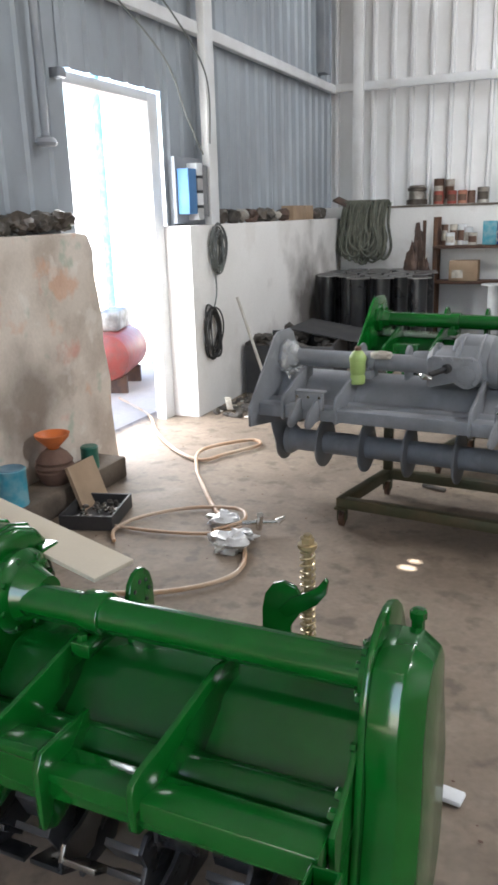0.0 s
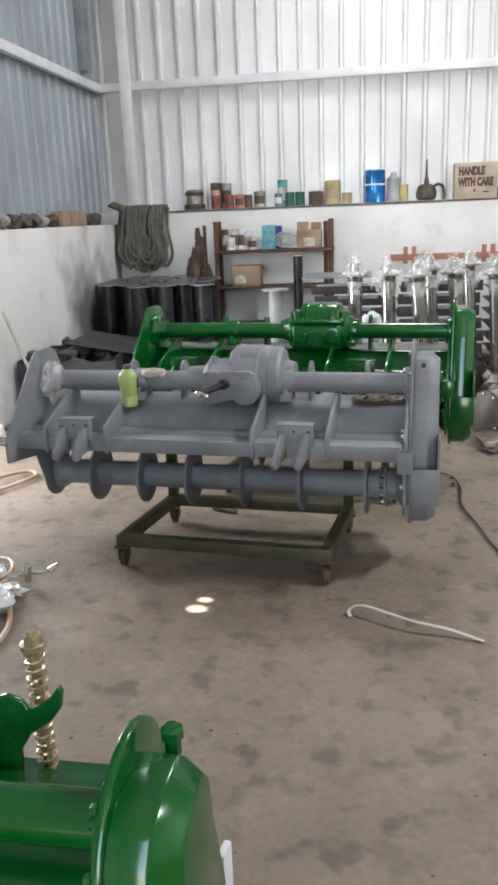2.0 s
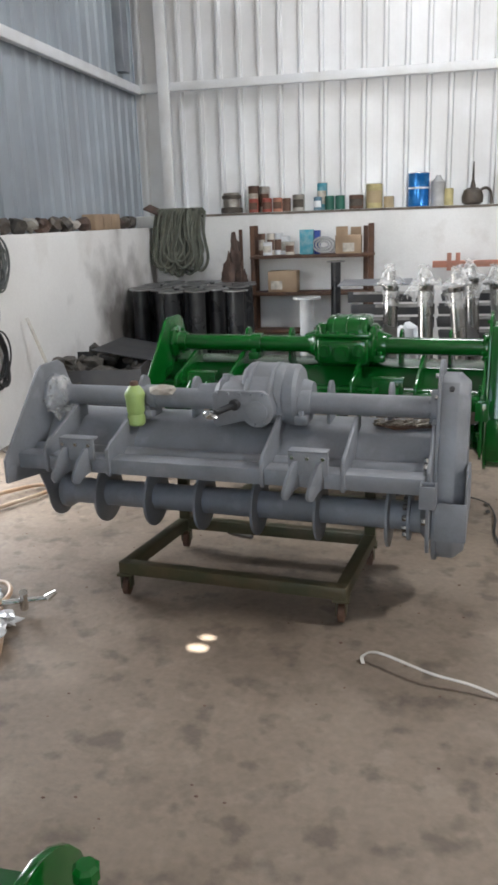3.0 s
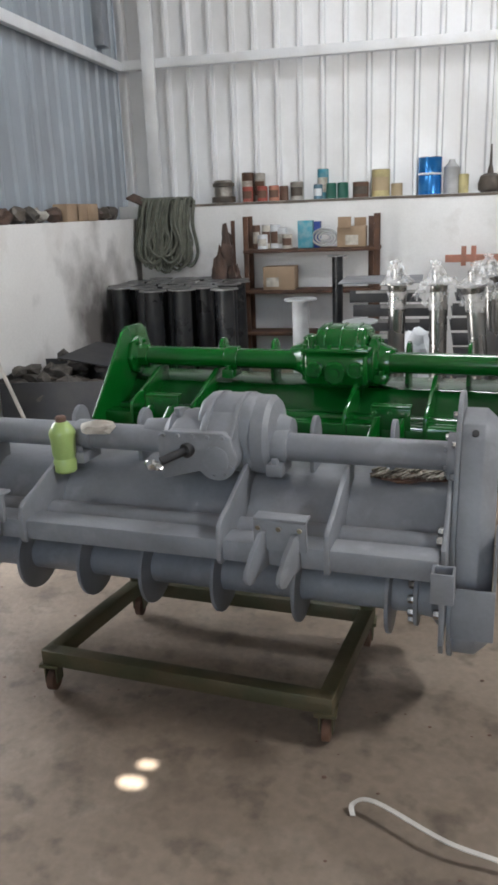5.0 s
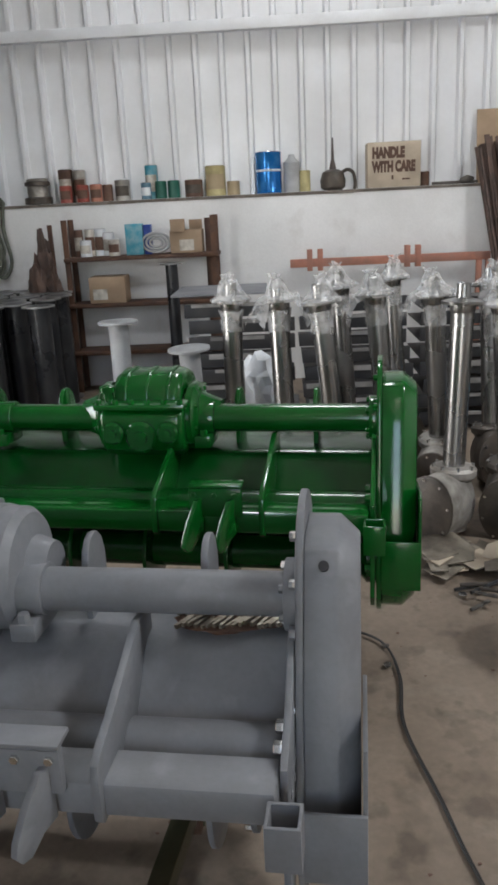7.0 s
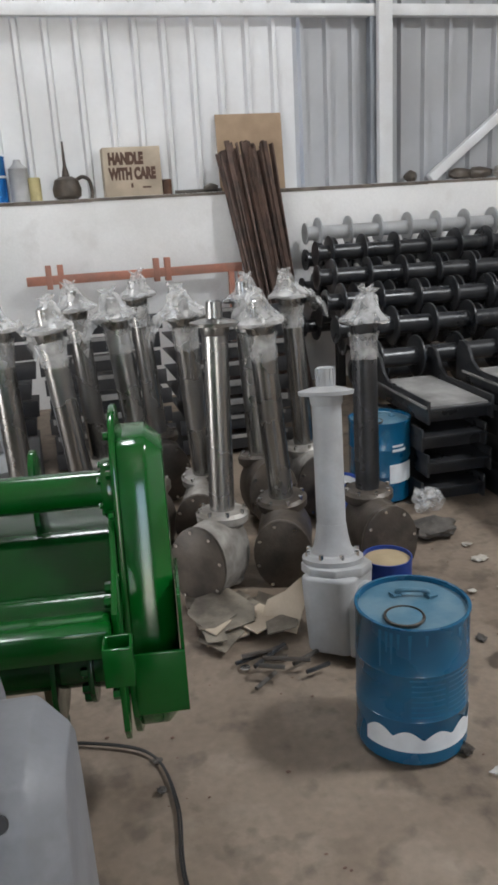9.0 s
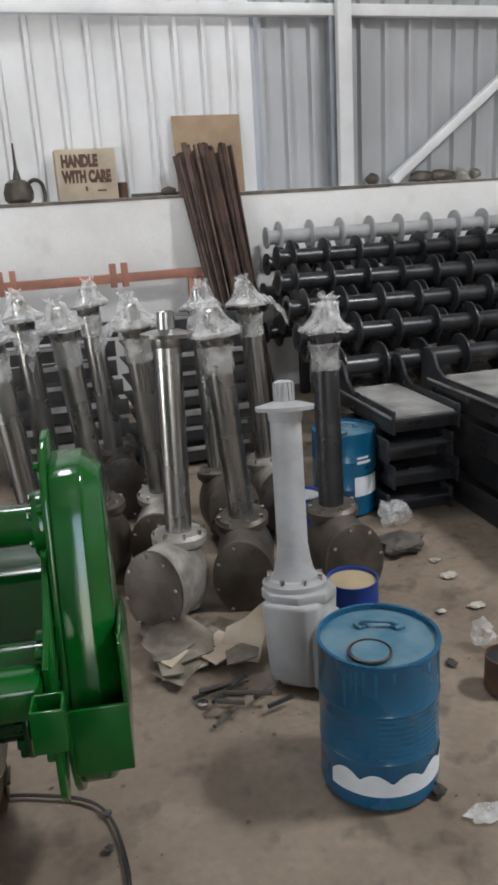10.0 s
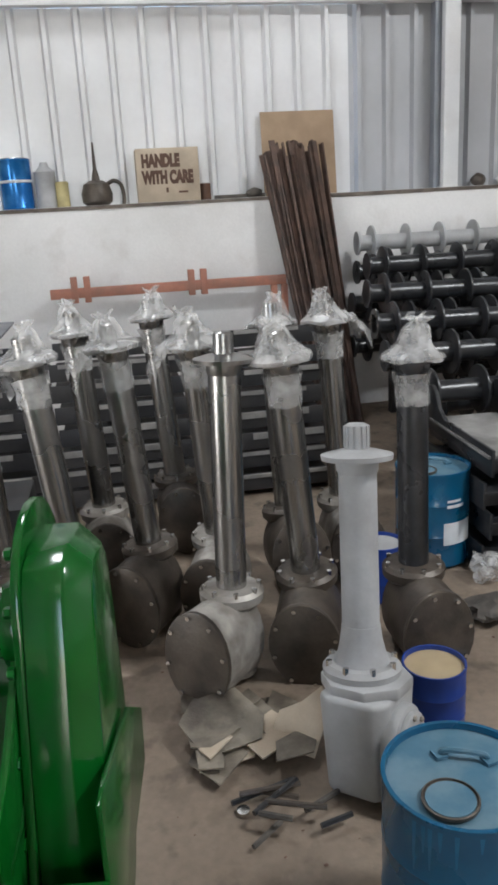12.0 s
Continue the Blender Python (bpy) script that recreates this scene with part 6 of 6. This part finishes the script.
# ---- scrap corner by the side wall ----
bin_root = thing("scrap_bin", "dark rusty sheet bin full of black scrap", "bin", pose(-2.93, 5.85, 0, 0, 0, 8))
bm = B()
for lo, hi in (((-0.30, -0.36, 0.02), (0.42, -0.35, 0.40)), ((-0.30, 0.36, 0.02), (0.42, 0.37, 0.42)), ((-0.30, -0.35, 0.02), (-0.29, 0.36, 0.42)), ((0.41, -0.35, 0.02), (0.42, 0.36, 0.42)), ((-0.30, -0.36, 0.0), (0.42, 0.37, 0.02))):
    box(bm, lo, hi)
part("bin_body", bm, BLACK_DULL, bin_root)
random.seed(17)
for k in range(60):
    bm = B()
    crumple(bm, (random.uniform(-0.24, 0.36), random.uniform(-0.30, 0.30), 0.30 + random.uniform(0, 0.18) * (1 - abs(random.uniform(-1, 1)))), (random.uniform(0.04, 0.10), random.uniform(0.04, 0.09), random.uniform(0.02, 0.06)), k, 1, 0.5)
    part("scrap_piece", bm, JUNK, bin_root)

m = Matrix.Translation((-2.62, 6.2, 0.40)) @ Matrix.Rotation(radians(9), 4, "Y")
thing("sheet_offcut", "dark steel sheet offcut lying across the bin", "sheet", bm=box(B(), (-0.35, -0.35, 0.03), (0.30, 0.30, 0.036), m), material=BLACK_DULL)
bm = cyl(B(), (-2.95, 5.42, 0.02), (-3.16, 5.30, 0.80), 0.012, 10)
thing("pale_stick", "thin pale stick leaning against the wall", "stick", bm=bm, material=CLOTH)
heap = B()
random.seed(29)
for k in range(150):
    x, y = random.uniform(-3.15, -2.45), random.uniform(4.75, 5.5)
    crumple(heap, (x, y, 0.012), (random.uniform(0.01, 0.045), random.uniform(0.01, 0.05), random.uniform(0.006, 0.025)), k, 1, 0.5)
thing("scrap_litter", "dark scrap and swarf swept along the wall foot", "litter", bm=heap, material=JUNK, kind="stuff")
pale = B()
for k in range(45):
    x, y = random.uniform(-3.15, -2.3), random.uniform(4.72, 5.35)
    crumple(pale, (x, y, 0.014), (random.uniform(0.008, 0.03), random.uniform(0.008, 0.03), random.uniform(0.005, 0.014)), k + 500, 1, 0.5)
thing("paper_litter", "pale scraps of paper and plastic along the wall foot", "litter", bm=pale, material=PAPER, kind="stuff")
m = Matrix.Translation((-3.05, 4.86, 0.02)) @ Matrix.Rotation(radians(20), 4, "X")
thing("plastic_strip", "white plastic strip leaning on the low wall", "strip", bm=box(B(), (-0.025, 0, 0), (0.025, 0.006, 0.11), m), material=PAPER, bevel=0.002)

# ---- foot of the painted wall ----
step = thing("masonry_step", "rough dirty masonry step, toned down for shade, at the foot of the painted wall", "step", bm=box(B(), (-3.22, 1.6, -0.01), (-3.0, 3.35, 0.12)), material=STEP_SHADED, bevel=0.02)
pot = thing("clay_pot", "dark ribbed pot with an orange plastic funnel on top", "pot", pose(-3.10, 2.84, 0.118) @ Matrix.Scale(0.75, 4))
bm = B()
lathe(bm, [(0.09, 0), (0.125, 0.05), (0.13, 0.09), (0.122, 0.10), (0.13, 0.12), (0.118, 0.14), (0.125, 0.16), (0.09, 0.21), (0.05, 0.24)], (0, 0, 0), (0, 0, 1), 24)
part("pot_body", bm, CLAY, pot)
bm = B()
lathe(bm, [(0.03, 0.235), (0.05, 0.26), (0.11, 0.32), (0.118, 0.345), (0.11, 0.345), (0.05, 0.285)], (0, 0, 0), (0, 0, 1), 24)
part("funnel", bm, FUNNEL, pot, "orange plastic funnel")
tin("green_tin", "small dark teal tin at the wall foot", "tin", -3.07, 3.10, 0.118, 0.048, 0.12, DKGREEN, DKGREEN, 24, "")
tin("blue_tin", "pale blue tin at the wall foot", "tin", -3.09, 2.50, 0.118, 0.07, 0.18, TEAL, BLUE_PALE, 24, "")
m = Matrix.Translation((-2.90, 2.86, 0.0)) @ Matrix.Rotation(radians(-20), 4, "Y")
thing("carton", "torn brown carton panel leaning on the step", "carton", bm=box(B(), (-0.01, -0.09, 0.0), (0.01, 0.13, 0.24), m), material=CARD)
tray = thing("parts_tray", "black tray full of small steel parts", "tray", pose(-2.80, 2.74, 0, 0, 0, 15))
bm = B()
for lo, hi in (((-0.13, -0.16, 0), (0.13, 0.16, 0.012)), ((-0.13, -0.16, 0.012), (-0.12, 0.16, 0.07)), ((0.12, -0.16, 0.012), (0.13, 0.16, 0.07)), ((-0.12, -0.16, 0.012), (0.12, -0.15, 0.07)), ((-0.12, 0.15, 0.012), (0.12, 0.16, 0.07))):
    box(bm, lo, hi)
part("tray_body", bm, BLACK_DULL, tray)
for k in range(46):
    bm = B()
    crumple(bm, (random.uniform(-0.10, 0.10), random.uniform(-0.13, 0.13), random.uniform(0.022, 0.040)), (random.uniform(0.008, 0.018), random.uniform(0.010, 0.02), 0.011), k + 70, 1, 0.4)
    part("small_part", bm, (CASTING, STEEL, JUNK)[k % 3], tray)

# ---- air hose, spray gun and foil ----
hose_pts = [(-4.1, 5.0, 0.012), (-3.60, 4.60, 0.012), (-3.30, 4.20, 0.012), (-2.98, 3.86, 0.012), (-2.72, 3.70, 0.014), (-2.62, 3.86, 0.014), (-2.50, 4.10, 0.014), (-2.60, 4.16, 0.020), (-2.78, 3.86, 0.026), (-2.68, 3.58, 0.012), (-2.50, 3.30, 0.012), (-2.30, 3.02, 0.012), (-2.12, 2.80, 0.02)]
thing("air_hose", "dusty orange air hose lying in loops across the floor", "hose", bm=sweep(B(), smooth_line(hose_pts, 8), 0.011, 8), material=HOSE)
loop_pts = [(-2.16, 2.72, 0.03), (-2.07, 2.86, 0.035), (-2.16, 3.0, 0.03), (-2.40, 2.98, 0.014), (-2.58, 2.80, 0.012), (-2.62, 2.62, 0.012), (-2.55, 2.50, 0.012)]
thing("air_hose", "brown hose curled into a loop beside the spray gun", "hose", bm=sweep(B(), smooth_line(loop_pts, 8), 0.009, 8), material=HOSE)
thing("air_hose", "dusty hose running under the spray gun to the tiller", "hose", bm=sweep(B(), smooth_line([(-2.80, 2.66, 0.011), (-2.45, 2.66, 0.011), (-2.18, 2.72, 0.011), (-2.05, 2.80, 0.03)], 8), 0.008, 8), material=HOSE)
thing("air_hose", "dusty orange hose curving away from the foil", "hose", bm=sweep(B(), smooth_line([(-1.98, 2.66, 0.012), (-1.90, 2.46, 0.011), (-1.93, 2.30, 0.011), (-2.10, 2.14, 0.011), (-2.35, 2.04, 0.011)], 8), 0.010, 8), material=HOSE)
for x, y, s, k in ((-2.03, 2.62, 0.075, 3), (-2.17, 2.86, 0.065, 7), (-2.02, 2.74, 0.045, 12)):
    bm = B()
    crumple(bm, (x, y, s * 0.45), (s * 1.1, s * 0.9, s * 0.5), k, 3, 0.75)
    crumple(bm, (x + 0.01, y, s * 0.4), (s * 0.8, s * 0.7, s * 0.4), k + 60, 3, 0.8)
    thing("foil_bag", "crumpled silvery plastic bag beside the spray gun", "bag", bm=bm, material=FOIL)
gun = thing("spray_gun", "small steel spray gun lying among plastic bags", "spray gun")
bm = B()
cyl(bm, (-2.05, 2.80, 0.05), (-1.90, 2.86, 0.05), 0.010, 10)
cyl(bm, (-1.98, 2.83, 0.02), (-1.96, 2.80, 0.10), 0.016, 12)
part("gun_body", bm, BRIGHT, gun)
bm = B()
cyl(bm, (-1.90, 2.86, 0.05), (-1.87, 2.88, 0.07), 0.016, 10, 0.008)
part("nozzle", bm, BRIGHT, gun)

# ---- straps, cables and litter on the floor ----
def ribbon(pts, w, t, material, name, label, category):
    bm = B()
    pts = smooth_line(pts, 6)
    rows = []
    for i, p in enumerate(pts):
        d = (pts[min(i + 1, len(pts) - 1)] - pts[max(i - 1, 0)]).normalized()
        s = Vector((-d.y, d.x, 0)).normalized() * w / 2
        rows.append([bm.verts.new(p + q) for q in (s, -s, -s + Vector((0, 0, t)), s + Vector((0, 0, t)))])
    for a, b in zip(rows, rows[1:]):
        for k in range(4):
            bm.faces.new((a[k], a[(k + 1) % 4], b[(k + 1) % 4], b[k]))
    bm.faces.new(rows[0])
    bm.faces.new(rows[-1][::-1])
    return thing(name, label, category, bm=bm, material=material)


ribbon([(-0.71, 2.675, 0.0), (-0.712, 2.70, 0.012), (-0.66, 2.69, 0.034), (-0.50, 2.60, 0.032), (-0.38, 2.575, 0.020), (-0.27, 2.54, 0.0)], 0.012, 0.003, CLOTH, "strap", "pale flat strap curling up off the floor", "strap")
for off, r in ((0.0, 0.0031), (0.0056, 0.0025)):
    pts = [(-0.72, 4.22 + off, 0.008), (-0.50, 4.33 + off, 0.008), (-0.33, 4.29 + off, 0.008), (-0.215, 4.20 + off, 0.008), (-0.19 + off, 4.02, 0.006), (-0.21 + off, 3.79, 0.006), (-0.165 + off, 3.52, 0.006), (-0.13 + off, 3.30, 0.006), (-0.05 + off, 3.0, 0.006), (0.3, 2.7, 0.006)]
    thing("floor_cable", "black cable trailing over the floor", "cable", bm=sweep(B(), smooth_line(pts, 8), r, 6), material=RUBBER)
bm = cyl(B(), (-1.395, 3.674, 0.011), (-1.274, 3.63, 0.011), 0.011, 10)
thing("steel_bar", "short dark steel bar lying under the grey tiller", "bar", bm=bm, material=JUNK)
random.seed(33)
for k in range(15):
    x, y = random.uniform(0.04, 0.32), random.uniform(4.66, 4.94)
    m = Matrix.Translation((x, y, 0.008 + 0.003 * k)) @ Matrix.Rotation(random.uniform(0, 6), 4, "Z") @ Matrix.Rotation(random.uniform(-0.12, 0.12), 4, "X")
    w, d = (random.uniform(0.03, 0.085), random.uniform(0.03, 0.075)) if k > 4 else (random.uniform(0.08, 0.12), random.uniform(0.07, 0.10))
    thing("carton_scrap", "torn dirty carton piece lying on the floor", "cardboard", bm=prism(B(), [(-w, -d), (w * random.uniform(0.5, 1), -d * random.uniform(0.7, 1)), (w, d * random.uniform(0.3, 1)), (random.uniform(-0.2, 0.4) * w, d), (-w * random.uniform(0.6, 1), d * random.uniform(0.4, 0.9))], "z", 0, 0.004), at=m, material=(CARD_DIRT, CARD_DIRT, CARD_DIRT, CARD_PALE, CARD_DIRT)[k % 5])
m = Matrix.Translation((0.265, 4.70, 0.004)) @ Matrix.Rotation(-0.75, 4, "Z") @ Matrix.Rotation(-0.40, 4, "X")
thing("carton_scrap", "torn pale carton flap propped against a housing", "cardboard", bm=prism(B(), [(-0.07, 0.0), (0.07, 0.0), (0.085, 0.10), (0.06, 0.185), (0.01, 0.13), (-0.05, 0.09)], "y", 0, 0.004), at=m, material=CARD_PALE)
m = Matrix.Translation((0.10, 4.80, 0.055)) @ Matrix.Rotation(0.35, 4, "Z") @ Matrix.Rotation(0.16, 4, "X")
thing("carton_scrap", "large dirty oiled carton sheet on the heap", "cardboard", bm=prism(B(), [(-0.10, -0.10), (0.06, -0.11), (0.11, -0.04), (0.09, 0.09), (-0.04, 0.10), (-0.11, 0.04)], "z", 0, 0.004), at=m, material=CARD_DIRT)
for k in range(10):
    x, y, a = random.uniform(0.14, 0.33), random.uniform(4.40, 4.56), random.uniform(-0.5, 0.7)
    l = random.uniform(0.03, 0.085)
    thing("scrap_strip", "oily dark steel strip on the floor", "scrap", bm=cyl(B(), (x - l * math.cos(a), y - l * math.sin(a), 0.012 + 0.004 * k), (x + l * math.cos(a), y + l * math.sin(a), 0.012 + 0.004 * k), 0.007, 6), material=(JUNK, BLACK, CASTING)[k % 3])
bm = B()
lathe(bm, [(0.008, 0), (0.016, 0.001), (0.016, 0.009), (0.008, 0.010)], (0.107, 4.515, 0), (0.107, 4.515, 1), 16)
thing("steel_ring", "small bright steel ring on the floor", "ring", bm=bm, material=BRIGHT)
for k, (x, y, sx, sy, sz, c, name, label) in enumerate(((1.10, 5.20, 0.10, 0.07, 0.035, JUNK, "oily_rag", "black oily crumpled rag on the floor"), (1.15, 4.93, 0.04, 0.03, 0.012, PAPER, "paper_scrap", "crumpled pale paper on the floor"), (1.17, 5.06, 0.025, 0.02, 0.03, PAPER, "paper_scrap", "small pale paper lump"), (1.0, 4.48, 0.035, 0.035, 0.045, FILM, "plastic_cup", "crushed clear plastic cup"), (1.12, 4.70, 0.04, 0.025, 0.010, PAPER, "paper_scrap", "torn pale paper on the floor"), (0.99, 4.71, 0.02, 0.015, 0.01, PAPER, "paper_scrap", "tiny paper shred on the floor"), (0.86, 4.43, 0.015, 0.02, 0.006, JUNK, "scrap_bit", "dark scrap bit on the floor"), (0.62, 3.88, 0.05, 0.03, 0.004, FILM, "film_scrap", "clear film scrap on the floor"), (0.545, 3.975, 0.018, 0.018, 0.012, CASTING, "round_washer", "dark round washer by the drum"), (-0.215, 4.08, 0.011, 0.010, 0.008, JUNK, "scrap_bit", "dark nut on the floor"), (-0.21, 4.19, 0.012, 0.01, 0.006, JUNK, "scrap_bit", "dark scrap bit on the floor"), (1.20, 5.47, 0.07, 0.06, 0.05, FILM, "film_lump", "crumpled clear film lump"))):
    bm = B()
    if c is PAPER:
        sx, sy, sz = sx * 0.75, sy * 0.75, 0.006
    crumple(bm, (x, y, sz * 0.9), (sx, sy, sz), k + 40, 3, 0.45)
    thing(name, label, "litter", bm=bm, material=c)
bm = B()
m = Matrix.Translation((-0.925, 1.44, 0.0)) @ Matrix.Rotation(radians(-10), 4, "Z")
box(bm, (-0.018, -0.024, 0.0), (0.0, 0.024, 0.15), m)
box(bm, (0.0, -0.024, 0.0), (0.066, 0.024, 0.016), m)
thing("foot_clip", "white plastic angle piece standing behind the green tiller", "clip", bm=bm, material=WHITE, bevel=0.006)
speck = B()
random.seed(77)
for k in range(420):
    x, y = random.uniform(-3.0, 1.4), random.uniform(1.2, 5.4)
    s = random.uniform(0.0015, 0.0045)
    crumple(speck, (x, y, 0.001), (s * 1.6, s, s * 0.5), k, 1, 0.4)
thing("floor_grit", "scattered grit and swarf on the concrete", "grit", bm=speck, material=CLAY, kind="stuff")

# ---- outside the doorway ----
comp = thing("air_compressor", "red compressor tank standing outside the doorway", "compressor", pose(-4.45, 5.55, 0, 0, 0, 108))
bm = B()
lathe(bm, [(0.02, 0), (0.12, 0.02), (0.19, 0.07), (0.205, 0.12), (0.205, 0.70), (0.19, 0.75), (0.12, 0.80), (0.02, 0.82)], (-0.41, 0, 0.29), (9, 0, 0.29), 30)
part("tank", bm, RED, comp)
for x in (-0.25, 0.25):
    part("foot", box(B(), (x - 0.02, -0.14, -0.03), (x + 0.02, 0.14, 0.12)), RUST, comp)
part("motor", box(B(), (-0.22, -0.09, 0.49), (0.2, 0.10, 0.66)), CAST_LIGHT, comp, "grey motor block", bevel=0.03)
bm = B()
cyl(bm, (-6.2, 8.2, -0.03), (-6.2, 8.2, 3.2), 0.05, 12)
thing("pole", "pale steel pole outside", "pole", bm=bm, material=BLUE_PALE)
